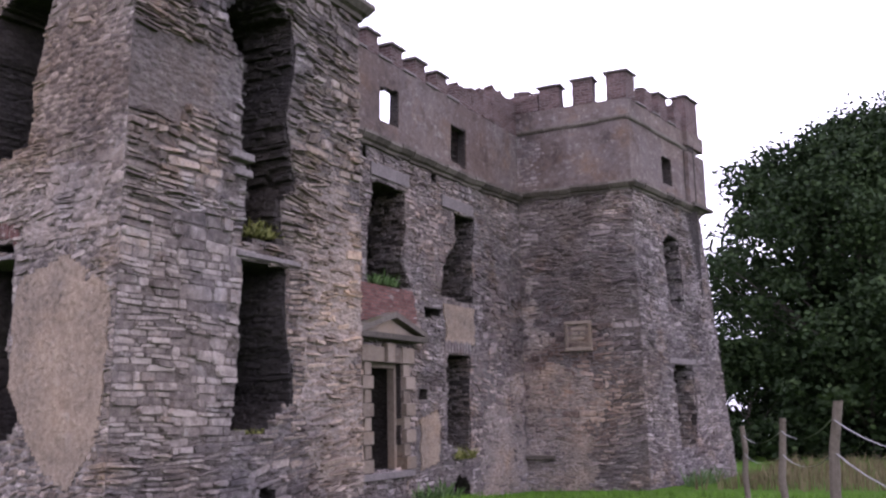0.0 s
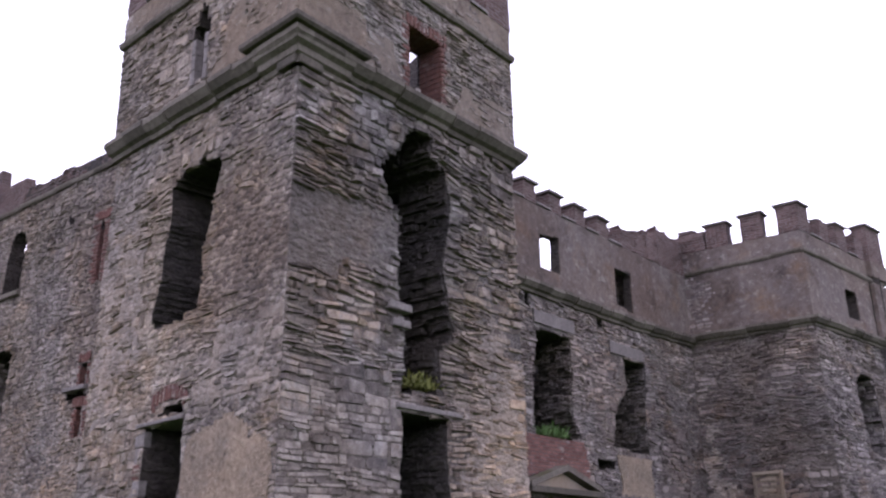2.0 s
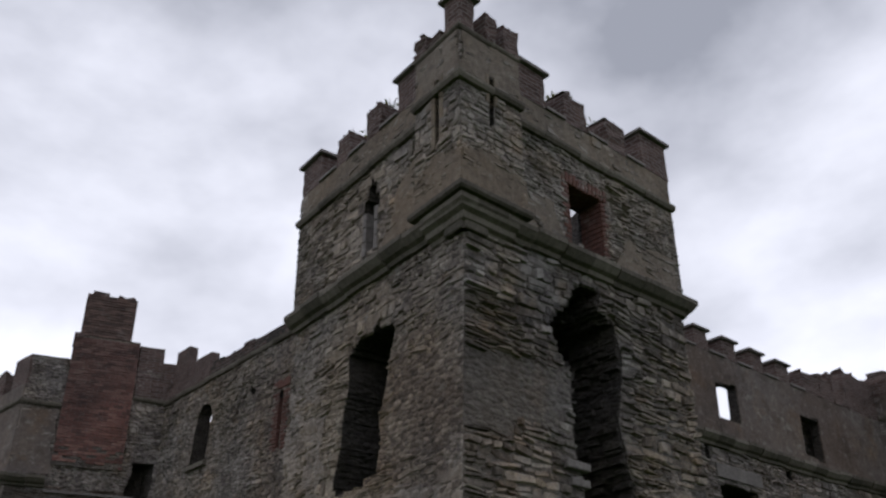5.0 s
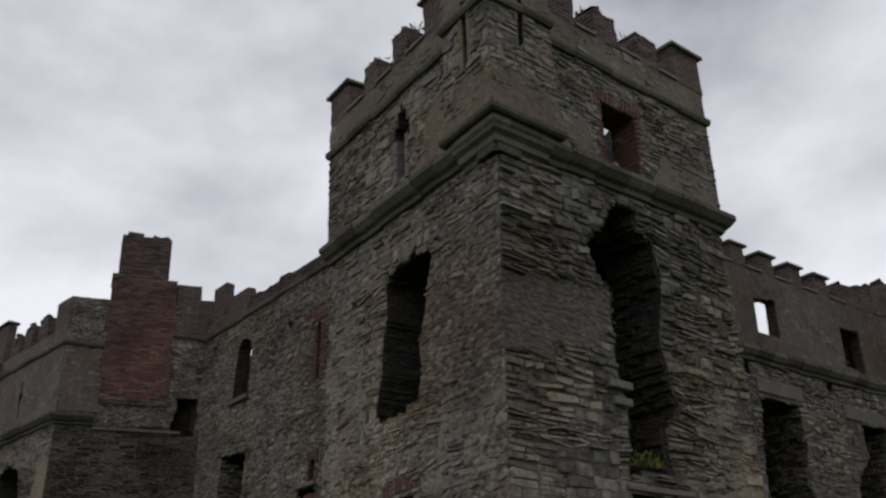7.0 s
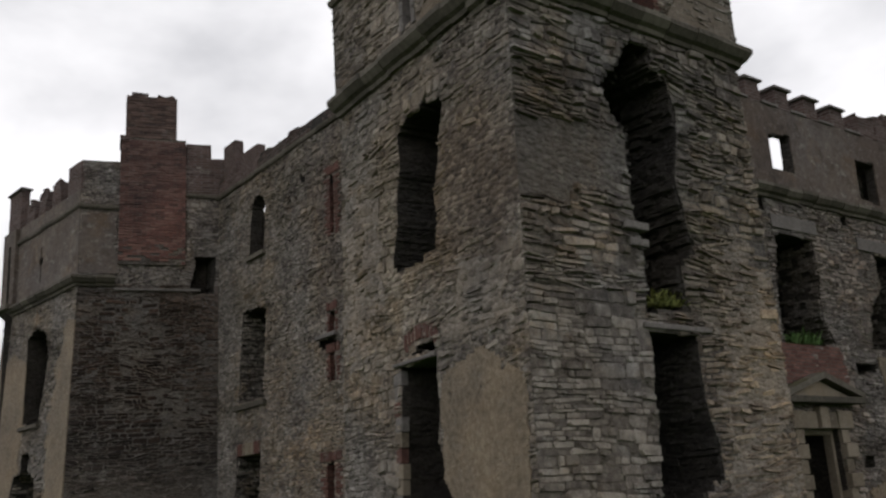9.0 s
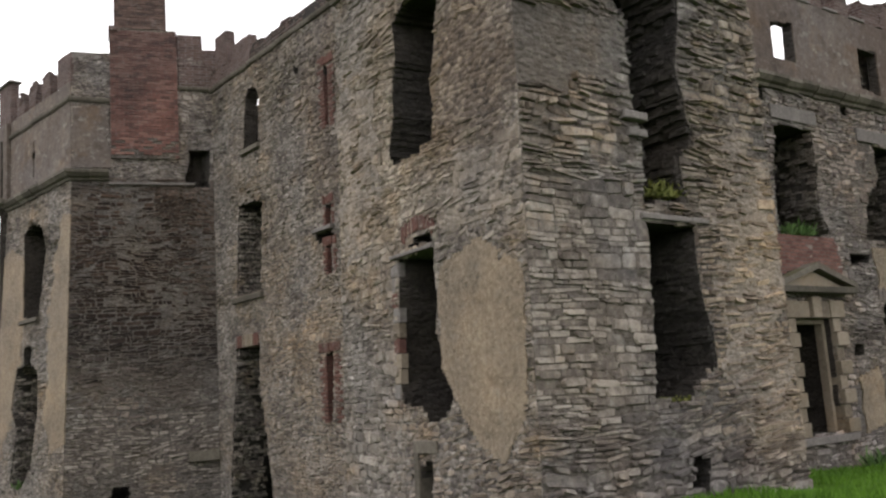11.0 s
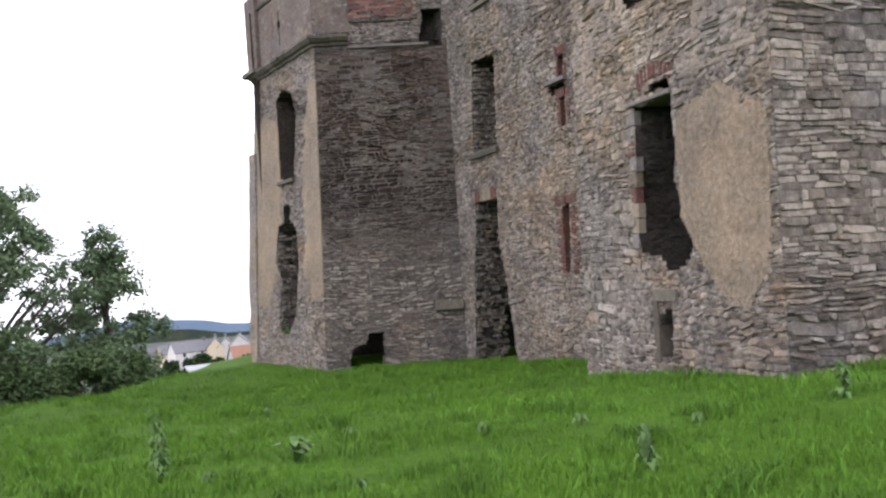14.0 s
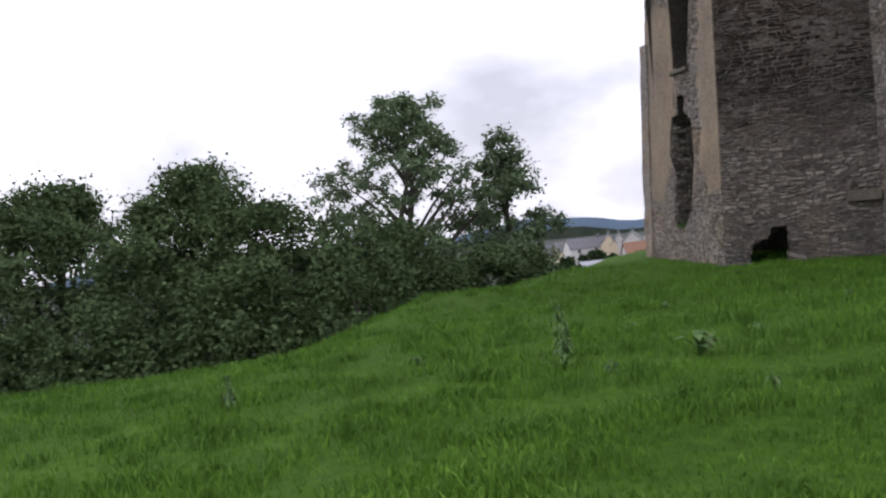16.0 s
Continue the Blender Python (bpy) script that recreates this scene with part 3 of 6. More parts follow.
# ---- plan of the castle: each corner at z = 8 and at z = 0 ----
K = (-3.524, -3.376, -3.72, -3.35)
CL, CR = (-3.183, 0.971, -3.311, 1.18), (1.09, -3.28, 1.02, -3.376)
JR, JL = (2.35, 0, 2.35, 0), (0, 2.35, 0, 2.35)
FI, FS, FR = (14.54, 0, 14.54, 0), (14.767, -3.378, 14.748, -3.466), (20.002, -3.99, 20.614, -4.47)
LI, LS, LT = (0, 12.7, -0.08, 12.72), (-3.42, 13.78, -3.68, 13.8), (-3.98, 18.87, -4.42, 19.15)
H1, H2 = 7.9, 9.75
NR, NL, MR, ML = Face(K, CR), Face(CL, K), Face(JR, FI), Face(LI, JL)
FF, FO, LF, LO = Face(FI, FS), Face(FS, FR), Face(LS, LI), Face(LT, LS)
NFR, NFL = Face(CR, JR), Face(JL, CL)

near_tower = thing("castle_tower", "ruined spear-shaped corner tower of grey rubble with a corner turret", "tower", group="castle towers")
far_tower = thing("castle_tower", "ruined corner tower with grey render and a battlemented top", "tower", group="castle towers")
left_tower = thing("castle_tower", "ruined corner tower with a red brick chimney and dark stained flank", "tower", group="castle towers")
door_range = thing("castle_range", "roofless range with a pedimented doorway and battlements", "castle wall", group="castle ranges")
slit_range = thing("castle_range", "roofless range with brick-lined loop windows", "castle wall", group="castle ranges")

# ---- near tower ----
CRACK = [(1.96, 7.39), (1.89, 7.12), (1.50, 6.80), (1.65, 6.37), (1.93, 6.11), (1.85, 5.33), (1.97, 4.75), (1.97, 4.18), (1.95, 3.80), (2.75, 3.87), (2.70, 4.10), (2.68, 4.45), (3.06, 4.74), (2.87, 5.18), (2.80, 5.73), (2.98, 6.34), (2.90, 7.13), (2.55, 7.24), (2.62, 7.52), (2.27, 7.57)]
NR_LOW = [(1.94, 3.56), (2.89, 3.58), (2.82, 2.78), (2.96, 2.43), (3.00, 1.79), (2.66, 1.64), (2.50, 1.42), (2.15, 1.41), (1.82, 1.49), (1.81, 1.70), (1.97, 2.50), (1.88, 2.77)]
NR_SQUARE = [(2.37, 0.75), (2.70, 0.72), (2.64, 0.32), (2.35, 0.34)]
RENDER_NR = [(0.03, 5.94), (1.10, 6.13), (1.78, 6.05), (1.86, 5.72), (1.54, 5.30), (0.99, 5.28), (0.58, 5.04), (0.10, 5.05)]
RENDER_NR = [(-0.4 if q < 0.5 else q, z) for q, z in RENDER_NR]
SINGLE = (0.0, 2.1, 1.2, 3.9)


def singled(s, z):
    return len(SINGLES) < 300 and SINGLE[0] <= s < SINGLE[1] - 0.25 * math.sin(z * 5) and SINGLE[2] <= z < SINGLE[3]


nr = build_wall("wall", NR, -0.7, H1 - 0.15, near_tower, M_RUBBLE, [CRACK, NR_LOW, NR_SQUARE], [RENDER_NR], thick=0.9, course=(0.035, 0.095), length=(0.12, 0.55), proud=(0.0, 0.072), label="slabby grey rubble wall split by a tall ragged breach", mitre=0.3, skip=singled, mortar=M_JOINT)
NL_UP = [(2.40, 6.95), (2.83, 6.84), (2.75, 6.16), (2.59, 5.66), (2.62, 4.86), (2.18, 4.80), (1.48, 4.82), (1.58, 5.25), (1.74, 6.19), (1.70, 6.73), (1.99, 6.90)]
NL_LOW = [(1.58, 3.49), (2.56, 3.51), (2.52, 2.60), (2.59, 2.00), (2.81, 1.68), (2.75, 1.46), (2.30, 1.34), (2.15, 1.51), (1.63, 1.62), (1.55, 1.96), (1.60, 2.70)]
NL_ARCH = [(1.86, 3.57), (2.5, 3.57), (2.48, 3.68), (2.3, 3.73), (2.1, 3.7)]
NL_SLIT = [(2.00, 0.85), (2.30, 0.87), (2.26, 0.27), (1.97, 0.25)]
RENDER_LOW = [(2.63, 3.25), (3.53, 3.46), (4.18, 3.05), (4.24, 2.64), (4.31, 1.90), (4.16, 1.37), (3.82, 0.89), (3.30, 1.07), (2.99, 1.40), (2.84, 1.74), (2.57, 2.03)]
RENDER_UP = [(2.96, 6.29), (3.70, 6.15), (4.24, 6.00), (4.36, 5.10), (4.28, 4.66), (3.88, 4.47), (3.35, 4.93), (2.70, 4.98)]
RENDER_UP = [(NL.len + 0.4 if q > NL.len - 0.5 else q, z) for q, z in RENDER_UP]
nl = build_wall("wall", NL, -0.7, H1 - 0.15, near_tower, M_WARM, [NL_UP, NL_LOW, NL_SLIT, NL_ARCH], [RENDER_LOW, RENDER_UP], thick=0.9, course=(0.04, 0.09), length=(0.08, 0.4), proud=(-0.01, 0.034), label="rubble wall with patches of tan lime render", mitre=0.3, mortar=M_MORTAR)
coat("render_patch", NL, [RENDER_LOW], 0.016, M_PLASTER, nl, "tan lime render patch with ragged edge", holes=[NL_LOW], rough=0.022)
coat("mortar_smear", NR, [[(3.25, 0.9), (NR.len, 0.5), (NR.len + 0.01, 4.4), (3.9, 5.2), (3.3, 4.0), (3.15, 2.4)]], 0.016, M_WASH, nr, "tan mortar smeared over the rubble", ragged=0.15, rough=0.02)
coat("mortar_smear", NL, [[(0.02, 3.6), (0.9, 3.8), (1.3, 4.6), (1.2, 6.4), (0.5, 7.2), (0.02, 6.8)], [(2.9, 3.6), (4.2, 3.7), (4.3, 4.4), (3.1, 4.6)]], 0.013, M_WASH, nl, "tan mortar smeared over the rubble", ragged=0.15, rough=0.02)
build_wall("wall", NFR, -0.7, 10.4, near_tower, M_RUBBLE, thick=0.8, label="flank wall of rubble")
build_wall("wall", NFL, -0.7, 10.4, near_tower, M_WARM, thick=0.8, label="flank wall of rubble")
# unseen slab added to keep daylight out of the tower
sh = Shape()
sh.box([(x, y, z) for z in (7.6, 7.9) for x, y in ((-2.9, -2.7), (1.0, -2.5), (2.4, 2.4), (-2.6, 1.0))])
sh.part("floor_vault", M_SHADECORE, near_tower)
moulding("cornice", [NL.at(-0.06, H1 - 0.05), NL.at(NL.len, H1 - 0.05), NR.at(NR.len, H1), NFR.at(NFR.len, H1)], CORNICE, M_CORNICE, near_tower, "mossy moulded stone cornice")
UWIN = [(2.10, 9.17), (2.93, 9.22), (2.82, 8.15), (2.12, 8.17)]
BASE = 10.3
NRU = Face(K, (CR[0] + 0.14 * NR.d.x, CR[1] + 0.14 * NR.d.y, CR[2], CR[3]))
nru = build_wall("parapet_wall", NRU, H1 + 0.12, BASE, near_tower, M_WARM, [UWIN], thick=0.5, proud=(-0.006, 0.03), length=(0.12, 0.4), label="parapet wall with a brick-lined window", mitre=0.3, course=(0.045, 0.1), mortar=M_MORTAR)
WIDE = 0.22
NLU = Face((CL[0] - WIDE * NL.d.x, CL[1] - WIDE * NL.d.y, CL[2], CL[3]), K)
SL = [2.00 + WIDE, 2.22 + WIDE]
CROSS = [(SL[0], 8.25), (SL[1], 8.25), (SL[1], 9.05), (SL[0], 9.05)]
CROSS_TOP = [(SL[0] + 0.0, 9.2), (SL[1] + 0.02, 9.2), (SL[1] + 0.02, 9.42), ((SL[0] + SL[1]) / 2, 9.5), (SL[0], 9.42)]
CROSS_ARM = [(SL[0] - 0.1, 8.99), (SL[1] + 0.1, 8.99), (SL[1] + 0.1, 9.21), (SL[0] - 0.1, 9.21)]
nlu = build_wall("parapet_wall", NLU, H1 + 0.12, BASE, near_tower, M_WARM, [CROSS, CROSS_TOP, CROSS_ARM], thick=0.5, proud=(-0.006, 0.03), length=(0.12, 0.4), ragged=0.01, label="parapet wall with a cross-shaped loop", mitre=0.3, course=(0.045, 0.1), mortar=M_MORTAR)
for s in (SL[0] - 0.09, SL[1]):
    for i in range(3):
        bar(NLU, s, s + 0.09, 8.22 + i * 0.25, 8.46 + i * 0.25, 0.03, -0.2, "jamb_stone", M_SLATE, nlu)
moulding("string_course", [NLU.at(0, H2), NL.at(NL.len, H2), NRU.at(NRU.len, H2)], STRING, M_CORNICE, near_tower, "thin moulded string course", 0.8)
coat("render_patch", NRU, [[(0.9, H1 + 0.2), (1.95, H1 + 0.2), (1.8, 8.7), (1.0, 8.6)], [(3.1, H1 + 0.2), (NRU.len - 0.1, H1 + 0.2), (NRU.len - 0.1, 8.75), (3.3, 8.7)]], 0.02, M_BROWNPLASTER, nru, "worn grey-brown render")
coat("render_patch", NLU, [[(0.05, H2 + 0.1), (NLU.len, H2 + 0.1), (NLU.len, BASE - 0.02), (0.05, BASE - 0.02)], [(2.6, H1 + 0.2), (NLU.len, H1 + 0.2), (NLU.len, 9.5), (3.2, 9.2)]], 0.02, M_BROWNPLASTER, nlu, "worn grey-brown render", holes=[CROSS, CROSS_ARM])
coat("render_patch", NRU, [[(0.05, H2 + 0.1), (NRU.len, H2 + 0.1), (NRU.len, BASE - 0.02), (0.05, BASE - 0.02)]], 0.02, M_BROWNPLASTER, nru, "worn grey-brown render")
for a, b, z1, br in ((-0.16, 0.46, 10.88, 0), (1.0, 1.4, 10.82, 1), (1.88, 2.32, 10.84, 1), (2.8, 3.32, 10.92, 0)):
    merlon(NL, a, b, BASE, z1, near_tower, not br, broken=bool(br), deep=0.5)
for a, b, z1, br in ((1.0, 1.7, 10.92, 0), (2.14, 2.66, 10.84, 1), (3.14, 3.62, 10.82, 1), (4.08, 4.76, 11.0, 0)):
    merlon(NRU, a, b, BASE, z1, near_tower, not br, broken=bool(br), deep=0.5)
sills(NL, [(0.46, 1.0), (1.4, 1.88), (2.32, 2.8)], BASE, near_tower)
sills(NRU, [(1.7, 2.14), (2.66, 3.14), (3.62, 4.08)], BASE, near_tower)


def brick_edge(face, s0, s1, z0, z1, parent, width=0.16, out=0.03, deep=0.4, arch=0.0):
    """Brick dressings round an opening: headers up both jambs and a flat or curved head of bricks on edge."""
    rnd = random.Random(s0)
    holder = thing("brick_surround", "", "")
    holder.parent = parent
    tagged(holder, label="old red brick dressing round the opening")
    n = max(2, int((z1 - z0) / 0.085))
    for side in (0, 1):
        for i in range(n):
            w = width * (1.0 if i % 2 else 0.62)
            a, b = (s0 - w, s0) if side == 0 else (s1, s1 + w)
            bar(face, a, b, z0 + i * 0.085, z0 + i * 0.085 + 0.073, out + rnd.uniform(-0.012, 0.008), -deep, "brick", M_BRICK, holder)
    m = max(2, int((s1 - s0 + 2 * width) / 0.085))
    for i in range(m):
        k = (i + 0.5) / m * 2 - 1
        s = s0 - width + (s1 - s0 + 2 * width) * i / m
        lift = arch * (1 - k * k)
        bar(face, s, s + 0.073, z1 + lift, z1 + lift + 0.2, out + rnd.uniform(-0.012, 0.01), -deep, "brick", M_BRICK, holder)


brick_edge(NR, 2.12, 2.84, 8.13, 9.16, nru, 0.16, out=0.012)
brick_edge(NL, 1.84, 2.46, 3.66, 3.68, nl, 0.1, out=0.012, arch=0.1)
bar(NL, 1.47, 2.52, 3.5, 3.55, 0.05, -0.5, "lintel", M_SLATE, nl, "pale slate lintel")
for i in range(9):
    bar(NL, 1.44 + 0.03 * (i % 2), 1.6 + 0.02 * (i % 3), 1.66 + i * 0.2, 1.85 + i * 0.2, 0.012, -0.1, "jamb_stone", M_DRESSED if i in (1, 2, 4) else M_BRICK if i in (3, 6) else M_SLATE, nl)
bar(NR, 1.84, 3.1, 3.6, 3.67, 0.05, -0.6, "lintel", M_SLATE, nr, "pale slate lintel")
bar(NL, 1.88, 2.0, 0.2, 1.0, 0.03, -0.3, "jamb_stone", M_CORNICE, nl)
bar(NL, 1.88, 2.42, 0.98, 1.14, 0.03, -0.5, "lintel", M_CORNICE, nl)
# corner turret
OUT = 0.25
kt = Vector(K[:2]) + (NR.n + NL.n) * (OUT / (1 + NR.n.dot(NL.n)))
te, tw = NR.at(0.9, 9, OUT), NL.at(NL.len - 0.76, 9, OUT)
KT = (kt.x, kt.y, kt.x, kt.y)
TR, TL = Face(KT, (*te[:2], *te[:2])), Face((*tw[:2], *tw[:2]), KT)
turret = thing("corner_turret", "", "")
turret.parent = near_tower
tagged(turret, label="square corner turret on a mossy stepped corbel")
for name, back, fore, z, profile in (("corbel_slab", 0.82, 0.96, 8.06, [(-0.03, -0.1), (0.30, -0.1), (0.33, -0.07), (0.33, -0.01), (0.28, 0.03), (-0.03, 0.03)]),
                                     ("corbel", 0.68, 0.8, 7.95, [(-0.03, -0.36), (0.03, -0.36), (0.05, -0.3), (0.12, -0.27), (0.13, -0.19), (0.2, -0.15), (0.23, -0.06), (0.23, 0.005), (-0.03, 0.005)])):
    sh = Shape()
    sweep(sh, [NL.at(NL.len - back, z), NL.at(NL.len, z), NR.at(fore, z)], profile)
    sh.part(name, M_CORNICE, turret, "mossy stone corbel under the turret")
for face, s0, s1 in ((NL, NL.len - 0.3, NL.len + 0.06), (NR, -0.06, 0.34)):
    bar(face, s0, s1, 7.56, 7.74, 0.1, -0.1, "corbel_block", M_CORNICE, turret)
SLITS = {TR: [(0.54, 9.15), (0.63, 9.15), (0.63, 10.02), (0.54, 10.02)], TL: [(0.5, 8.87), (0.6, 8.87), (0.6, 9.98), (0.5, 9.98)]}
for face, slit in SLITS.items():
    w = build_wall("turret_wall", face, 8.08, 10.66, turret, M_WARM, [slit], thick=0.35, proud=(-0.004, 0.025), ragged=0.0, course=(0.04, 0.09), length=(0.1, 0.34), mitre=0.3, mortar=M_MORTAR)
    coat("render_patch", face, [[(0.0, H2 + 0.12), (face.len, H2 + 0.12), (face.len, 10.65), (0.0, 10.65)], [(0.0, 8.1), (face.len, 8.1), (face.len, 8.5), (face.len / 2, 8.75), (0.0, 8.6)]], 0.018, M_BROWNPLASTER, w, "worn brown render", holes=[slit], ragged=0.04)
for s in (0.42, 0.6):
    for i in range(3):
        bar(TL, s, s + 0.08, 8.84 + 0.39 * i, 9.22 + 0.39 * i, 0.035, -0.2, "jamb_stone", M_DRESSED, turret)
for s in (0.47, 0.63):
    bar(TR, s, s + 0.07, 9.55, 10.04, 0.03, -0.2, "jamb_stone", M_DRESSED, turret)
moulding("string_course", [TL.at(0, H2), TL.at(TL.len, H2), TR.at(TR.len, H2)], STRING, M_CORNICE, turret, "thin moulded string course", 0.5)
moulding("string_course", [TL.at(0, 10.6), TL.at(TL.len, 10.6), TR.at(TR.len, 10.6)], [(-0.02, -0.03), (0.03, -0.03), (0.05, 0.0), (0.05, 0.03), (-0.02, 0.05)], M_CORNICE, turret, "thin slate course under the battlements", 0.5)
for face, s0, s1, z1, br, cap in ((TL, 0.0, 0.27, 10.98, 1, 0), (TL, 0.3, 0.62, 10.78, 1, 0), (TR, 0.0, 0.28, 11.2, 0, 1), (TR, 0.5, 0.7, 11.12, 1, 0), (TR, TR.len - 0.3, TR.len, 11.1, 1, 0)):
    merlon(face, s0, s1, 10.66, z1, turret, coping=bool(cap), deep=0.3, mat=M_MERLON, broken=bool(br))

for s0, s1, z, o in ((1.63, 2.05, 4.82, 0.10), (1.73, 2.07, 4.62, 0.06)):
    bar(NR, s0, s1, z, z + 0.1, o, -0.3, "jamb_slab", M_SLATE, nr, "pale slab jutting at the breach")

# ---- range with the doorway ----
DOOR = [(4.03, 2.74), (5.36, 2.74), (5.36, 0.42), (4.03, 0.42)]
D0, D1, DZ0, DZ1 = 4.03, 5.36, 0.42, 2.74
WIN1 = [(4.21, 6.75), (5.60, 6.82), (5.67, 5.89), (5.50, 5.08), (5.83, 4.47), (3.95, 4.40), (3.99, 5.39)]
WIN2 = [(8.07, 6.70), (9.26, 6.75), (9.04, 5.52), (9.08, 4.42), (7.29, 4.48), (7.51, 5.33), (8.15, 5.98)]
WIN3 = [(7.53, 3.09), (8.81, 3.07), (8.68, 0.66), (7.49, 0.85)]
HOLE1, HOLE2, ARCH = [(6.18, 2.20), (6.52, 2.21), (6.51, 1.95), (6.17, 1.97)], [(6.45, 4.11), (7.29, 4.11), (7.28, 3.94), (6.44, 3.91)], [(7.78, -0.39), (7.80, -0.05), (8.04, 0.12), (8.46, 0.05), (8.70, -0.14), (8.68, -0.58)]
SLOT1, SLOT2 = [(6.93, 7.56), (7.13, 7.57), (7.12, 7.26), (6.92, 7.25)], [(3.82, 7.56), (4.04, 7.57), (4.04, 7.25), (3.81, 7.22)]
mr = build_wall("wall", MR, -1.2, 7.62, door_range, M_FAR, [DOOR, WIN1, WIN2, WIN3, HOLE1, HOLE2, ARCH, SLOT1, SLOT2], [[(6.0, 0.3), (7.2, 0.5), (7.1, 1.9), (6.0, 1.6)], [(7.4, 3.2), (9.0, 3.2), (9.1, 4.3), (7.4, 4.3)]], thick=0.9, course=(0.045, 0.11), length=(0.14, 0.45), label="rubble wall with broken windows", mortar=M_JOINT, proud=(-0.006, 0.045))
coat("render_patch", MR, [[(6.2, 0.35), (7.1, 0.5), (7.1, 1.7), (6.2, 1.5)], [(7.45, 3.35), (9.0, 3.35), (9.05, 4.3), (7.45, 4.3)]], 0.03, M_PLASTER, mr, "tan render patch")
moulding("cornice", [MR.at(-0.2, 7.66), MR.at(9.0, 7.7), MR.at(MR.len + 0.1, 7.84)], CORNICE, M_CORNICE, door_range, "mossy moulded stone cornice")
PW1 = [(4.58, 9.06), (5.41, 9.15), (5.39, 8.27), (4.57, 8.25)]
PW2 = [(8.01, 9.05), (8.88, 9.09), (8.82, 8.01), (7.96, 8.05)]
MB = 9.75
mru = build_wall("parapet_wall", MR, 7.62, MB, door_range, M_FAR, [PW1, PW2], [[(-0.3, 7), (MR.len + 1, 7), (MR.len + 1, 12), (-0.3, 12)]], thick=0.24, ends=(0.2, 0.6), ragged=0.02, label="tall parapet wall of grey-brown render with small windows")
coat("render_patch", MR, [[(-0.2, 7.7), (MR.len, 7.7), (MR.len, MB - 0.01), (-0.2, MB - 0.01)]], 0.015, M_GREYPLASTER, mru, "stained grey-brown render", holes=[PW1, PW2], ragged=0.0)
for a, b, top in ((PW2[0][0] - 0.2, PW2[1][0] + 1.2, 9.35), (5.95, 7.1, 9.5)):
    sh = Shape()
    rough_box(sh, MR, a, b, 7.6, top, -0.5, -0.62, random.Random(top), 0.05, 9)
    sh.part("inner_leaf", M_MORTAR, mru, "broken inner leaf of the parapet")
for a, b, z1, br in ((3.0, 3.45, 10.2, 0), (4.0, 4.5, 10.22, 0), (5.08, 5.6, 10.22, 0), (6.18, 6.7, 10.22, 0), (7.28, 7.82, 10.22, 0), (8.45, 9.1, 10.25, 1), (9.25, 9.75, 10.36, 1), (9.9, 10.4, 10.5, 1), (10.6, 11.7, 10.8, 1)):
    merlon(MR, a, b, MB, z1, door_range, not br, broken=bool(br), deep=0.42)
merlon(MR, 9.1, 10.8, MB, 10.28, door_range, False, broken=True, label="crumbled length of parapet")
merlon(MR, 11.7, MR.len + 0.15, MB, 10.75, door_range, False, broken=True, deep=0.42)
sills(MR, [(3.45, 4.0), (4.5, 5.08), (5.6, 6.18), (6.7, 7.28), (7.82, 8.45)], MB, door_range)
for f, s0, s1, z in ((MR, 4.13, 5.80, 6.88), (MR, 7.40, 9.09, 6.75)):
    bar(f, s0, s1, z, z + 0.3, 0.05, -0.5, "lintel", M_SLATE, mr, "cracked stone lintel")
for i in range(9):
    k = 7.42 + 0.16 * i
    bar(MR, k, k + 0.13, 3.12 - 0.02, 3.12 + 0.26 + 0.03 * (i % 2), 0.04, -0.4, "arch_stone", M_FAR, mr)
# doorway with banded jambs, keystone and pediment
doorway = thing("doorway", "", "")
doorway.parent = door_range
tagged(doorway, label="classical sandstone doorway with banded jambs and pediment")
jw = 0.42
for side in (0, 1):
    n = 8
    for i in range(n):
        h = (DZ1 - DZ0) / n
        w = jw if i % 2 == 0 else jw * 0.62
        a, b = (D0 - w, D0) if side == 0 else (D1, D1 + w)
        bar(MR, a, b, DZ0 + i * h + 0.008, DZ0 + (i + 1) * h - 0.008, 0.14 if i % 2 == 0 else 0.08, -0.3, "jamb_block", M_DRESSED, doorway)
cw = (D0 + D1) / 2
for i, (a, b, up, o) in enumerate(((D0 - jw, D0 + 0.1, 0.36, 0.12), (D0 + 0.11, cw - 0.16, 0.34, 0.10), (cw - 0.15, cw + 0.15, 0.42, 0.18), (cw + 0.16, D1 - 0.11, 0.34, 0.10), (D1 - 0.1, D1 + jw, 0.36, 0.12))):
    bar(MR, a, b, DZ1 + 0.005, DZ1 + up, o, -0.3, "keystone" if i == 2 else "head_stone", M_DRESSED, doorway)
PZ = 3.3
PW = jw + 0.22
sh = Shape()
apex = 3.68
tri = [(D0 - PW, PZ), (D1 + PW, PZ), (cw, apex)]
sh.add([MR.at(s, z, d) for d in (0.16, -0.2) for s, z in tri], [(0, 1, 2), (5, 4, 3), (0, 3, 4, 1), (1, 4, 5, 2), (2, 5, 3, 0)])
sh.part("tympanum", M_DRESSED, doorway)
bar(MR, D0 - PW - 0.08, D1 + PW + 0.08, PZ - 0.07, PZ + 0.06, 0.32, -0.2, "pediment_base", M_CORNICE, doorway)
for s0, s1 in ((D0 - PW - 0.08, cw), (D1 + PW + 0.08, cw)):
    sh = Shape()
    lo, hi = PZ + 0.03, apex + 0.04
    sh.box([MR.at(s, z, d) for d in (-0.2, 0.32) for s, z in ((s0, lo), (s1, hi), (s1, hi + 0.13), (s0, lo + 0.11))])
    sh.part("raking_cornice", M_CORNICE, doorway)
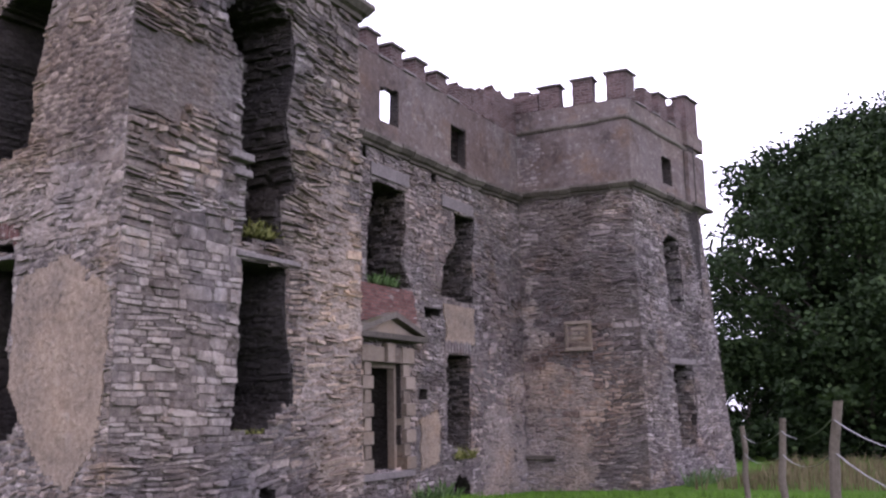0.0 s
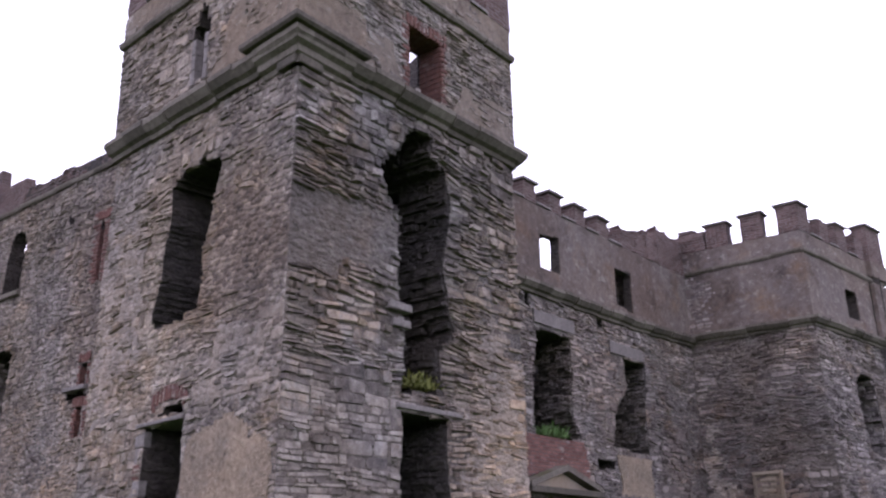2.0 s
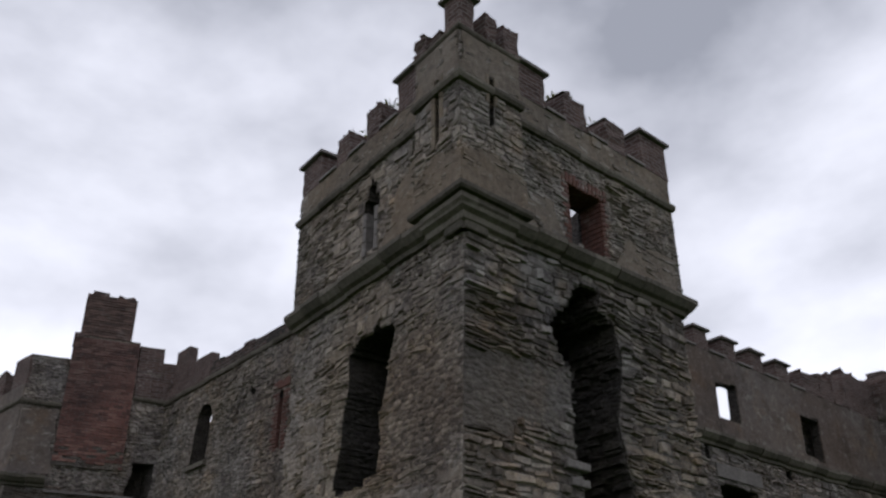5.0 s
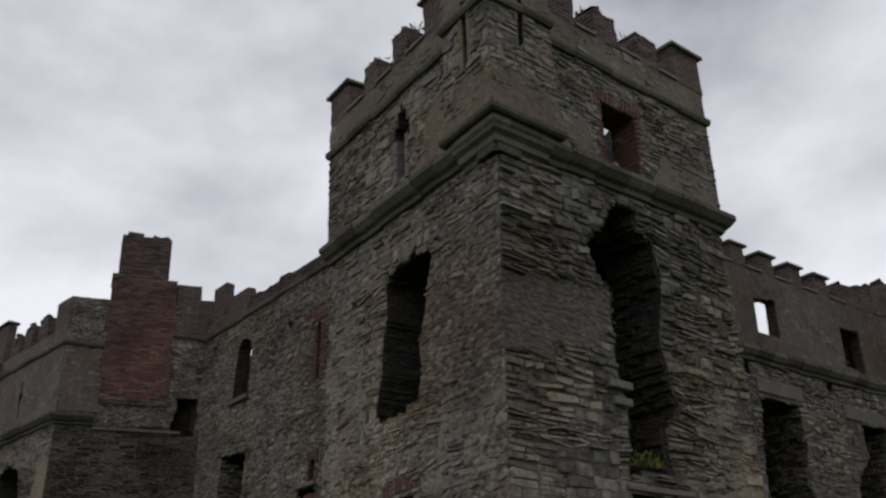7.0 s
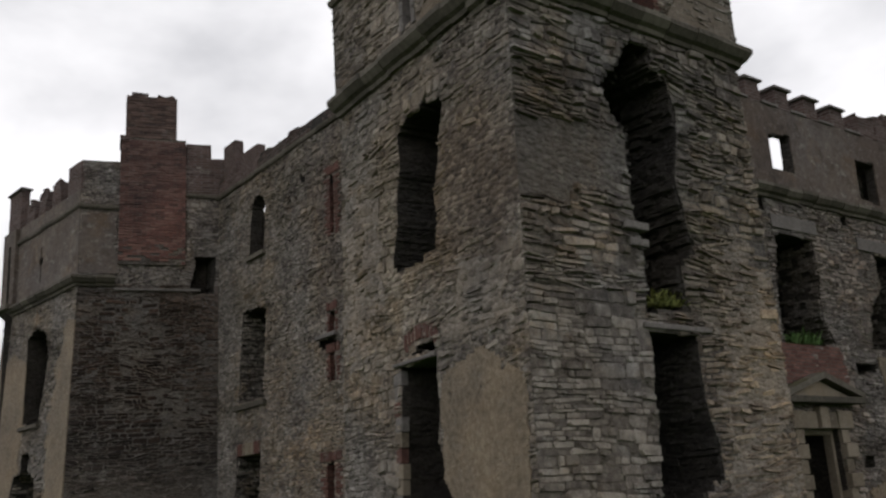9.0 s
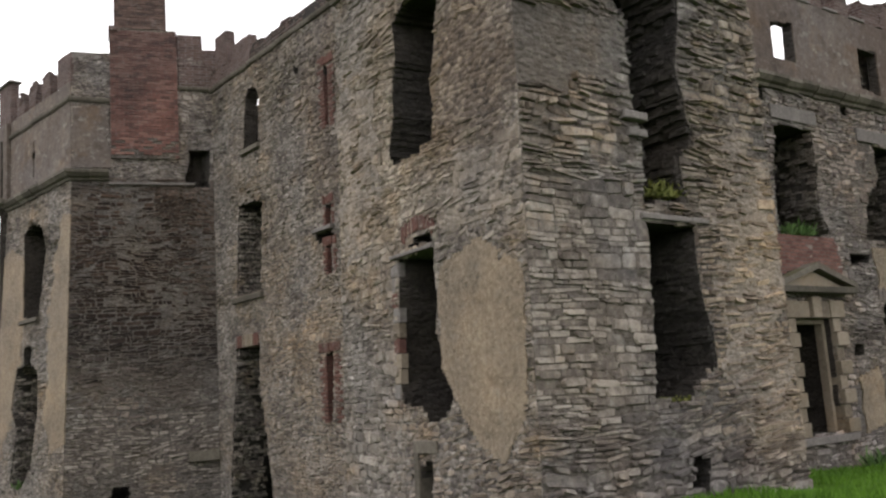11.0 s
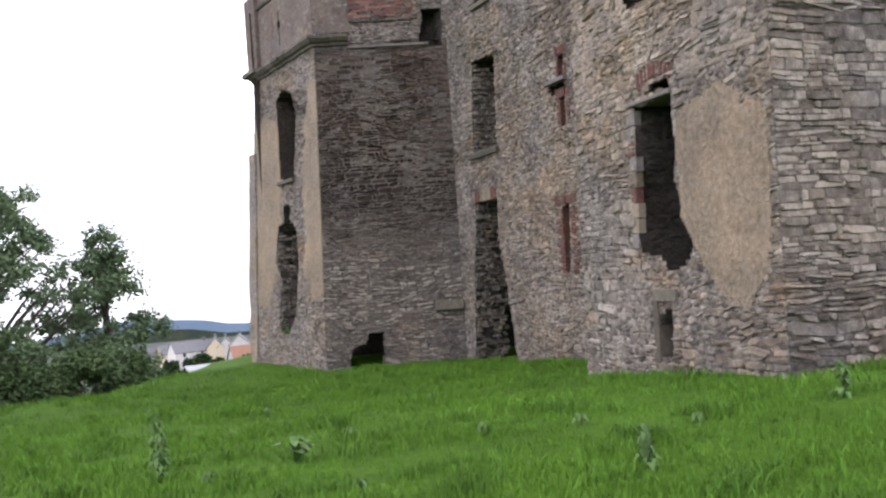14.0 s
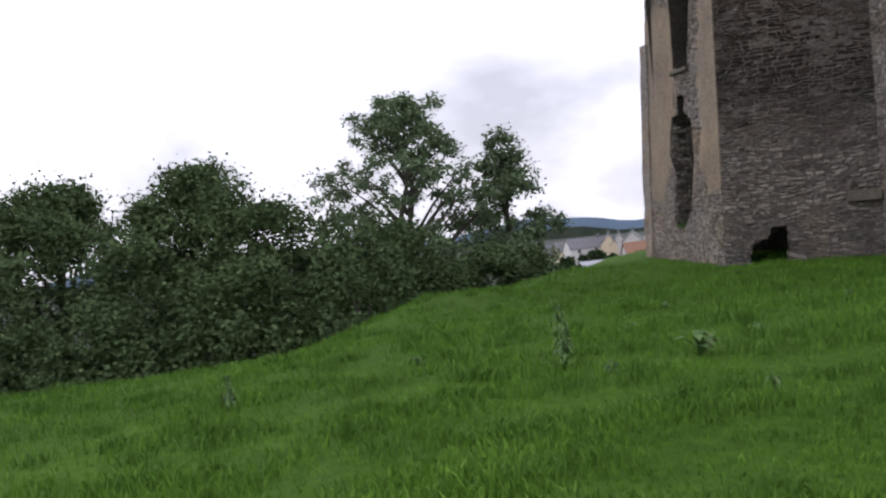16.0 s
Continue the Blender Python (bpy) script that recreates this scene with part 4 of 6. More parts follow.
bar(MR, D1 - 0.1, D1 - 0.003, DZ0, DZ1, -0.12, -0.3, "door_frame", M_DRESSED, doorway, "weathered inner frame")
bar(MR, D0 + 0.003, D1 - 0.1, DZ1 - 0.1, DZ1 - 0.003, -0.12, -0.3, "door_frame", M_DRESSED, doorway, "weathered inner frame")
bar(MR, D0 - 0.4, D1 + 0.4, DZ0 - 0.16, DZ0 - 0.01, 0.12, -0.4, "threshold", M_SLATE, doorway)
brick_poly = [(D0 - 0.5, apex - 0.1), (cw, apex + 0.1), (D1 + 0.5, apex - 0.1), (D1 + 0.45, 4.45), (D0 - 0.4, 4.45)]
coat("brick_patch", MR, [brick_poly], 0.045, M_BRICKWALL, mr, "patch of exposed red brick above the door", ragged=0.1)

# ---- far tower ----
ff = build_wall("wall", FF, -1.6, H1 - 0.15, far_tower, M_FAR, course=(0.045, 0.12), length=(0.12, 0.5), proud=(-0.01, 0.05), label="weathered rubble flank with a framed plaque", mitre=0.3, mortar=M_JOINT)
FO_MID = [(1.91, 6.51), (2.25, 6.72), (2.88, 6.78), (3.11, 6.60), (3.06, 4.41), (1.99, 4.64)]
FO_LOW = [(1.77, 2.82), (2.21, 2.94), (3.12, 2.77), (3.14, 1.52), (2.77, 0.51), (1.89, 0.47)]
fo = build_wall("wall", FO, -1.8, H1 - 0.15, far_tower, M_FAR, [FO_MID, FO_LOW], course=(0.045, 0.1), length=(0.15, 0.45), label="rubble wall with two broken windows", mitre=0.3, mortar=M_JOINT)
bar(FO, 1.56, 3.29, 2.91, 3.08, 0.06, -0.4, "lintel", M_SLATE, fo)
moulding("cornice", [FF.at(-0.1, H1), FF.at(FF.len, H1), FO.at(FO.len, H1), (23.5, 0.5, H1)], CORNICE, M_CORNICE, far_tower, "mossy moulded stone cornice")
FB = 10.45
bare_all = [(-2, 7), (9, 7), (9, 13), (-2, 13)]
ffu = build_wall("parapet_wall", FF, H1 + 0.12, FB, far_tower, M_FAR, [], [[(0.75, 7), (9, 7), (9, 13), (0.9, 13)]], thick=0.5, label="parapet wall of smooth grey render", mitre=0.3, course=(0.04, 0.09), length=(0.1, 0.3), proud=(-0.012, 0.012), mortar=M_GREYPLASTER)
coat("render_patch", FF, [[(0.8, H1 + 0.13), (FF.len, H1 + 0.13), (FF.len, FB - 0.01), (0.1, FB - 0.01), (0.2, 9.8), (0.9, 9.4)]], 0.02, M_GREYPLASTER, ffu, "smooth stained render", ragged=0.04)
FO_UP = [(2.29, 9.2), (3.08, 9.24), (3.12, 8.4), (2.33, 8.35)]
fou = build_wall("parapet_wall", FO, H1 + 0.12, FB, far_tower, M_FAR, [FO_UP], [bare_all], thick=0.5, label="parapet wall of grey render with a window", mitre=0.3)
coat("render_patch", FO, [[(0, H1 + 0.13), (FO.len, H1 + 0.13), (FO.len, FB - 0.01), (0, FB - 0.01)]], 0.02, M_GREYPLASTER, fou, "smooth stained render", ragged=0.0, holes=[FO_UP])
moulding("string_course", [FF.at(0.05, H2 + 0.05), FF.at(FF.len, H2 + 0.12), FO.at(FO.len, H2 + 0.1)], STRING, M_CORNICE, far_tower, "thin moulded string course", 0.8)
for f, a, b, z1, br in ((FF, -0.15, 0.72, 11.0, 1), (FF, 0.78, 1.4, 11.12, 0), (FF, 1.8, 2.4, 11.18, 0), (FF, 2.82, FF.len + 0.02, 11.24, 0), (FO, 0.03, 0.6, 11.24, 0), (FO, 1.3, 1.8, 11.05, 1), (FO, 2.35, 3.0, 11.18, 0), (FO, 3.6, 4.15, 11.1, 1), (FO, 4.6, FO.len + 0.4, 11.7, 0)):
    merlon(f, a, b, FB, z1, far_tower, not br, broken=bool(br), deep=0.42)
sills(FO, [(0.6, 1.3), (1.8, 2.35), (3.0, 3.6)], FB, far_tower)
for a, b, z0, z1 in ((4.2, FO.len + 0.4, H1 + 0.13, H2), (4.24, FO.len + 0.4, H2 + 0.2, FB)):
    bar(FO, a, b, z0, z1, 0.16, -0.1, "corner_pilaster", M_GREYPLASTER, far_tower, "rendered corner pilaster")
bar(FO, 4.1, FO.len + 0.5, H1 + 0.02, H1 + 0.14, 0.34, -0.1, "corbel", M_CORNICE, far_tower)
coat("limewash", FF, [[(0.0, -0.6), (2.0, -0.8), (1.9, 1.2), (2.3, 2.4), (1.1, 3.0), (0.0, 2.6)], [(0.0, 3.0), (0.7, 3.3), (0.5, 5.2), (0.0, 5.6)]], 0.02, M_WASH, ff, "worn pinkish limewash", ragged=0.18, rough=0.02)
coat("limewash", MR, [[(9.4, -0.6), (MR.len, -0.6), (MR.len, 2.8), (11.0, 2.5), (9.6, 1.6)]], 0.02, M_WASH, mr, "worn pinkish limewash", ragged=0.18, rough=0.02)
# framed plaque
plaque = thing("plaque", "", "")
plaque.parent = far_tower
tagged(plaque, label="worn sandstone plaque in a moulded frame")
a, b, z0, z1 = 1.26, 2.04, 3.28, 4.12
bar(FF, a + 0.08, b - 0.08, z0 + 0.08, z1 - 0.08, 0.035, -0.1, "panel", M_DRESSED, plaque)
for p in ((a, b, z0, z0 + 0.09), (a, b, z1 - 0.09, z1), (a, a + 0.09, z0 + 0.09, z1 - 0.09), (b - 0.09, b, z0 + 0.09, z1 - 0.09)):
    bar(FF, *p, 0.09, -0.1, "frame", M_DRESSED, plaque)
rnd = random.Random(5)
for i in range(4):
    w = rnd.uniform(0.1, 0.2)
    bar(FF, (a + b) / 2 - w, (a + b) / 2 + w, z0 + 0.16 + 0.14 * i, z0 + 0.24 + 0.14 * i, 0.055, 0.0, "worn_carving", M_DRESSED, plaque)

bar(FF, 0.02, 0.85, 0.3, 0.42, 0.16, -0.1, "ledge", M_CORNICE, ff, "mossy ledge near the foot of the wall")

# ---- range with the loops ----
LW = [(1.99, 9.53), (2.18, 9.74), (2.47, 9.78), (2.71, 9.63), (2.78, 9.36), (2.66, 8.13), (1.87, 8.22)]
W2 = [(1.47, 6.90), (2.77, 6.80), (2.58, 4.54), (1.26, 4.58)]
LDOOR = [(1.20, 3.34), (2.42, 3.29), (2.38, 2.26), (2.66, 1.15), (2.98, -0.93), (2.92, -1.39), (0.45, -1.57), (0.81, 1.18)]
LSLIT = [(5.54, 2.82), (5.86, 2.82), (5.69, 1.31), (5.38, 1.32)]
XS = [(5.78, 6.04), (6.04, 6.01), (5.92, 4.49), (5.66, 4.49)]
XA = [(5.36, 5.49), (6.08, 5.38), (6.06, 5.16), (5.33, 5.27)]
TSLIT = [(5.96, 9.16), (6.14, 9.13), (6.05, 7.73), (5.88, 7.77)]
NOOK = [(4.61, 9.60), (4.83, 9.54), (4.82, 9.36), (4.60, 9.42)]
mlu = build_wall("upper_wall", ML, 7.9, 10.36, slit_range, M_WARM, [LW, TSLIT, NOOK], thick=0.35, course=(0.04, 0.095), length=(0.08, 0.36), proud=(-0.008, 0.034), ragged=0.03, label="thinner upper wall with a window open to the sky", mortar=M_MORTAR)
ml = build_wall("wall", ML, -1.8, 7.9, slit_range, M_WARM, [W2, LDOOR, LSLIT, XS, XA, TSLIT], thick=0.85, course=(0.04, 0.095), length=(0.08, 0.36), proud=(-0.008, 0.034), ragged=0.03, label="rubble wall with brick-lined loops and broken windows", mortar=M_MORTAR)
moulding("string_course", [ML.at(-0.05, 10.38), ML.at(ML.len, 10.44)], STRING, M_CORNICE, slit_range, "thin moulded string course", 0.8)


def ragged_top(s):
    return 10.9 + 0.1 * noise.noise((s * 1.3, 0.2, 0.0)) - 0.025 * s - (0.4 if 0.05 < s < 0.4 else 0)


build_wall("parapet_wall", ML, 10.42, 11.3, slit_range, M_MERLON, stones=True, proud=(0.0, 0.02), length=(0.15, 0.24), course=(0.07, 0.08), thick=0.45, top=ragged_top, label="crumbling brick parapet with grass on top")
merlon(ML, 0.35, 1.1, 10.42, 11.78, slit_range, False, label="brown brick merlon")
merlon(ML, 1.41, 2.42, 10.42, 11.2, slit_range, False, label="brown brick merlon")
merlon(ML, -0.35, 2.2, 10.42, 10.8, slit_range, False, label="brown brick parapet in the corner")
for s0, s1, z0, z1, w in ((LSLIT[0][0], LSLIT[1][0], LSLIT[2][1], LSLIT[0][1], 0.29), (XS[0][0], XS[1][0], XS[2][1], XS[2][1] + 0.62, 0.16), (XS[0][0], XS[1][0], XS[0][1] - 0.55, XS[0][1], 0.1), (TSLIT[0][0], TSLIT[1][0], TSLIT[2][1], TSLIT[0][1], 0.26)):
    brick_edge(ML, s0, s1, z0, z1, ml, w, out=0.025, deep=0.5)
bar(ML, XA[0][0] - 0.05, XA[1][0] + 0.05, XA[0][1] - 0.04, XA[0][1] + 0.05, 0.12, -0.3, "slate_arm", M_SLATE, ml, "dark slate across the loop")
bar(ML, W2[3][0] - 0.15, W2[2][0] + 0.15, W2[2][1] - 0.15, W2[2][1] - 0.02, 0.1, -0.6, "window_sill", M_CORNICE, ml, "mossy stone sill")
bar(ML, LW[6][0] - 0.1, LW[5][0] + 0.12, LW[6][1] - 0.1, LW[6][1] + 0.02, 0.1, -0.6, "window_sill", M_CORNICE, ml, "mossy stone sill")
for a, b, top in ((-0.4, 0.95, 10.3), (0.95, 2.6, 9.72)):
    sh = Shape()
    rough_box(sh, ML, a, b, 7.75, top, -0.7, -0.85, random.Random(top), 0.03, 8)
    sh.part("inner_wall", M_MORTAR, ml, "stub of rubble wall behind the window")
for i in range(8):
    k = LDOOR[0][0] + (LDOOR[1][0] - LDOOR[0][0]) * i / 8
    bar(ML, k, k + 0.12, LDOOR[1][1] - 0.02, LDOOR[1][1] + 0.28, 0.04, -0.5, "arch_stone", M_DRESSED if 1 < i < 6 else M_BRICK, ml)

# ---- left tower ----
FIRE = [(0.54, -1.27), (0.57, -0.36), (1.02, -0.12), (1.09, 0.09), (1.50, 0.05), (1.55, -0.38), (1.46, -1.37)]
DARK = [(2.93, 8.74), (3.52, 8.74), (3.46, 7.66), (2.88, 7.73)]
CH0, CH1 = 0.97, 2.68
lf = build_wall("wall", LF, -2.0, 7.91, left_tower, M_FLANK, [FIRE, DARK], course=(0.04, 0.09), length=(0.1, 0.45), proud=(-0.008, 0.03), label="dark stained rubble flank with a low broken hole", mitre=0.3, mortar=M_JOINT)
lfu = build_wall("parapet_wall", LF, 7.91, 11.33, left_tower, M_FAR, [DARK], thick=0.5, course=(0.035, 0.075), length=(0.07, 0.3), proud=(-0.008, 0.02), mortar=M_MORTAR, label="parapet wall patched with render", mitre=0.3)
coat("render_patch", LF, [[(0.02, H1 + 0.3), (CH0 - 0.02, H1 + 0.3), (CH0 - 0.1, 9.0), (CH0 - 0.02, 9.9), (0.02, 9.8)]], 0.02, M_GREYPLASTER, lfu, "grey render patch")


def brickwork(name, face, z0, z1, out, parent, mat, label, gone=0.0, seed=0):
    """Brick courses in running bond on a wall face, each brick a little uneven; the lowest ones partly fallen."""
    rnd = random.Random(seed)
    sh = Shape()
    rows = int((z1 - z0) / 0.078)
    for i in range(rows):
        q = -0.115 * (i % 2)
        while q < face.len - 0.03:
            a, b = max(q, 0.0), min(q + 0.222, face.len)
            if b - a > 0.04 and not (i < 7 and rnd.random() < gone * (1 - i / 7)):
                o = out + rnd.uniform(-0.014, 0.008)
                z = z0 + i * 0.078 + rnd.uniform(-0.004, 0.004)
                sh.box([face.at(s, zz, d) for d in (-0.05, o) for s, zz in ((a, z), (b, z + rnd.uniform(-0.006, 0.006)), (b, z + 0.067), (a, z + 0.067))])
            q += 0.232
    return sh.part(name, mat, parent, label, "stuff")


chimney = thing("chimney", "", "")
chimney.parent = left_tower
tagged(chimney, label="tall red brick chimney breast and broken stack")
rnd = random.Random(8)
sh = Shape()
rough_box(sh, LF, CH0, CH1, 8.45, 12.04, 0.075, -0.7, rnd, 0.006, 8)
breast = sh.part("breast", M_JOINT, chimney, "red brick chimney breast")
C2, C3 = 1.09, 2.43
sh = Shape()
rough_box(sh, LF, C2, C3, 12.04, 13.3, 0.03, -0.6, rnd, 0.006, 4)
rough_box(sh, LF, C2 + 0.12, C2 + 0.55, 13.28, 13.42, 0.03, -0.5, rnd, 0.04, 2)
rough_box(sh, LF, C3 - 0.5, C3 - 0.1, 13.28, 13.38, 0.0, -0.4, rnd, 0.04, 2)
stack = sh.part("flue_top", M_MERLON, chimney, "broken brown brick stack")


def between(s0, s1):
    (ax, ay, _), (bx, by, _) = LF.at(s0, 10), LF.at(s1, 10)
    return Face((ax, ay, ax, ay), (bx, by, bx, by))


brickwork("bricks", between(CH0, CH1), 8.47, 12.04, 0.1, breast, M_CHIMNEY, "weathered red bricks", 0.7, 3)
brickwork("bricks", between(C2, C3), 12.06, 13.32, 0.055, stack, M_STACK, "weathered brown bricks", 0.0, 4)
bar(LF, CH0 - 0.03, CH0 + 0.2, 12.04 - 0.1, 12.04 + 0.04, 0.13, -0.7, "shoulder", M_MERLON, chimney)
bar(LF, 0.9, LF.len - 0.5, 7.76 - 0.02, 7.76 + 0.05, 0.07, -0.2, "ledge", M_SLATE, lf, "thin slate ledge")
merlon(LF, CH1 + 0.02, 3.38, 10.42, 11.98, left_tower, False, deep=0.54, label="brown brick parapet block beside the chimney")
merlon(LF, 3.38, LF.len + 0.2, 10.42, 11.57, left_tower, False, deep=0.54, label="brown brick parapet in the corner")
moulding("string_course", [LF.at(CH1, 10.46), LF.at(LF.len, 10.42)], STRING, M_CORNICE, left_tower, "thin moulded string course", 0.8)
bar(LF, LF.len - 0.75, LF.len - 0.02, 0.53, 0.79, 0.18, -0.1, "ledge", M_CORNICE, lf, "mossy ledge in the corner")
LW1 = [(2.03, 6.98), (2.58, 7.20), (3.28, 6.99), (3.63, 6.23), (3.32, 4.57), (2.28, 4.60)]
LSM = [(2.45, 3.79), (2.97, 3.78), (2.93, 3.38), (2.45, 3.38)]
LW2 = [(1.99, 3.26), (2.74, 3.42), (3.42, 3.18), (3.50, 2.12), (3.24, 0.62), (2.66, 0.07), (1.96, 0.27), (2.24, 1.55), (1.80, 2.19)]
LO_PATCH = [(3.95, 1.7), (4.5, 1.0), (LO.len + 0.3, 1.3), (LO.len + 0.3, 6.9), (4.5, 7.1), (4.1, 5.0)]
LO_PATCH2 = [(-0.4, 1.0), (1.1, 0.8), (1.9, 2.0), (2.3, 4.0), (2.35, 6.2), (1.0, 6.7), (-0.4, 6.2)]
lo = build_wall("wall", LO, -2.2, H1, left_tower, M_WARM, [LW1, LSM, LW2], [LO_PATCH, LO_PATCH2], course=(0.04, 0.09), length=(0.12, 0.35), proud=(-0.008, 0.03), ragged=0.03, label="rubble and render wall with an arched window", mitre=0.3, mortar=M_MORTAR)
coat("render_patch", LO, [LO_PATCH, LO_PATCH2], 0.014, M_PLASTER, lo, "tan render patch", holes=[LW1, LW2], ragged=0.1)
bar(LO, LW1[5][0] - 0.12, LW1[4][0] + 0.1, LW1[4][1] - 0.14, LW1[4][1] - 0.03, 0.1, -0.5, "window_sill", M_CORNICE, lo)
moulding("cornice", [LO.at(0, H1 + 0.15), LO.at(LO.len, H1 + 0.12), LF.at(0.9, H1 + 0.1)], CORNICE, M_CORNICE, left_tower, "mossy moulded stone cornice")
LSL = 2.60
LOSLIT = [(LSL - 0.04, 8.5), (LSL + 0.04, 8.5), (LSL + 0.04, 9.5), (LSL - 0.04, 9.5)]
LOCROSS = [(LSL - 0.12, 9.0), (LSL + 0.12, 9.0), (LSL + 0.12, 9.18), (LSL - 0.12, 9.18)]
lou = build_wall("parapet_wall", LO, H1 + 0.2, 10.5, left_tower, M_WARM, [LOSLIT, LOCROSS], [bare_all], thick=0.5, ragged=0.0, label="rendered parapet wall with a narrow loop", mitre=0.3)
coat("render_patch", LO, [[(0, H1 + 0.25), (LO.len, H1 + 0.25), (LO.len, 10.49), (0, 10.49)]], 0.02, M_GREYPLASTER, lou, "grey-brown render", ragged=0.0, holes=[LOSLIT, LOCROSS])
moulding("string_course", [LO.at(0, 10.03), LO.at(LO.len, 10.03), LF.at(CH0 - 0.02, 10.0)], STRING, M_CORNICE, left_tower, "thin moulded string course", 0.8)
for i, (a, b, top) in enumerate(((-0.1, 0.85, 11.75), (1.35, 1.85, 11.1), (2.3, 2.8, 11.15), (3.25, 3.75, 11.15), (4.3, LO.len + 0.02, 11.33))):
    merlon(LO, a, b, 10.5, top, left_tower, i in (0,), broken=i in (1, 2, 3))
bar(LO, -0.1, 0.85, H1 + 0.3, 10.5, 0.14, -0.1, "corner_pilaster", M_GREYPLASTER, left_tower, "rendered corner pilaster")
bar(LO, -0.15, 0.95, H1 + 0.16, H1 + 0.3, 0.34, -0.1, "corbel", M_CORNICE, left_tower)
sh = Shape()
rough_box(sh, LO, -0.3, 0.25, -2.0, 5.7, 0.08, -0.8, random.Random(3), 0.04, 14)
sh.part("buttress", M_WARM, left_tower, "worn rubble thickening of the corner")

# added dark panel that stands in for deep shade in the opening
bar(LF, DARK[0][0] - 0.1, DARK[1][0] + 0.2, DARK[2][1] - 0.2, DARK[0][1] + 0.2, -0.55, -0.7, "blocking", M_SHADECORE, lf)


def jamb_stones(face, poly, parent, deep=0.7, reach=0.14, seed=0, mat=None):
    """Torn ends of rubble courses standing out of the sides of a broken opening."""
    rnd = random.Random(seed)
    sh = Shape()
    lo, hi = min(q[1] for q in poly), max(q[1] for q in poly)
    z = lo + 0.02
    while z < hi - 0.12:
        h = rnd.uniform(0.05, 0.13)
        cuts = sorted(a[0] + (b[0] - a[0]) * (z + h / 2 - a[1]) / (b[1] - a[1]) for a, b in zip(poly, poly[1:] + poly[:1]) if (a[1] - z - h / 2) * (b[1] - z - h / 2) < 0)
        if len(cuts) >= 2:
            for s, way in ((cuts[0], 1), (cuts[-1], -1)):
                d = -0.02
                while d > -deep:
                    run = rnd.uniform(0.12, 0.3)
                    out = reach * rnd.random() ** 1.6
                    a, b = sorted((s - way * 0.08, s + way * out))
                    rough_box(sh, face, a, b, z, z + h - 0.015, d, d - run + 0.015, rnd, 0.012, 1)
                    d -= run
        z += h
    sh.part("broken_jamb", mat or M_RUBBLE, parent, "torn rubble courses in the broken jamb", "stuff")


jamb_stones(ML, LDOOR, ml, 0.8, 0.13, 1, M_MORTAR)
jamb_stones(ML, W2, ml, 0.8, 0.06, 2, M_MORTAR)
jamb_stones(LO, LW2, lo, 0.7, 0.1, 3, M_MORTAR)
jamb_stones(LF, FIRE, lf, 0.6, 0.1, 4)
for i, w in enumerate((WIN1, WIN2, WIN3)):
    jamb_stones(MR, w, mr, 0.8, 0.1, 11 + i, M_JOINT)
# these two jambs use the darkened core colour to paint the openings' shade
jamb_stones(NR, CRACK, nr, 0.85, 0.1, 31, M_SHADECORE)
jamb_stones(NR, NR_LOW, nr, 0.85, 0.06, 32, M_SHADECORE)
jamb_stones(FO, FO_MID, fo, 0.7, 0.16, 21)
jamb_stones(FO, FO_LOW, fo, 0.7, 0.16, 22)

# ---- walls that close the castle behind, some added to keep its inside dark ----
# wall added across the near tower's gorge to shut out light
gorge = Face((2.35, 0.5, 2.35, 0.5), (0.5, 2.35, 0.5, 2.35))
build_wall("wall_gorge", gorge, -1, 7.9, None, M_SHADECORE, stones=False, course=(0.8, 0.9), thick=0.5, label="plain wall added to keep the tower dark inside")
# added slabs behind both ranges; they block skylight so the windows go dark
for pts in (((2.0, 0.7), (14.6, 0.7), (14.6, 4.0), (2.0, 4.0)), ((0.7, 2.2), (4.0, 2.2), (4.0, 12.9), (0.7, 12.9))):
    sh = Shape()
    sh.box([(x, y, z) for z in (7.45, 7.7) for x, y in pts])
    sh.part("upper_floor", M_SHADECORE, None, "added slab that keeps daylight out of the range", "structure")
# two back walls of the block, and two inner ones added to darken openings
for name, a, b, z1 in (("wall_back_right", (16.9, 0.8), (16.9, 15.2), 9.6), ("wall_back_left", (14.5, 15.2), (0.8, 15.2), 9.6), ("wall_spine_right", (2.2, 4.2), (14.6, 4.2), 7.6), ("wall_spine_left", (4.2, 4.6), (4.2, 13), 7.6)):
    build_wall(name, Face((*a, *a), (*b, *b)), -1.5, z1, None, M_SHADECORE, stones=False, course=(0.8, 0.9), thick=0.6, label="plain rubble wall added to the shell")
# walls added across the other gorges, where light came in
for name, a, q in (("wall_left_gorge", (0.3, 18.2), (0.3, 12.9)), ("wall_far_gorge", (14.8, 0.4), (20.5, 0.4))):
    build_wall(name, Face((*a, *a), (*q, *q)), -2, 7.7, None, M_SHADECORE, stones=False, course=(0.8, 0.9), thick=0.4, label="plain wall added to keep the tower dark inside")
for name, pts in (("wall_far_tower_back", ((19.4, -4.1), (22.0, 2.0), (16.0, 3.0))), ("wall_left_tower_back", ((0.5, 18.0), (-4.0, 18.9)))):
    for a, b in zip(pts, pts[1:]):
        build_wall(name, Face((*a, *a), (*b, *b)), -2.2, 10.0, None, M_SHADECORE, stones=False, course=(0.8, 0.9), thick=0.6, label="plain rubble back wall of the tower")
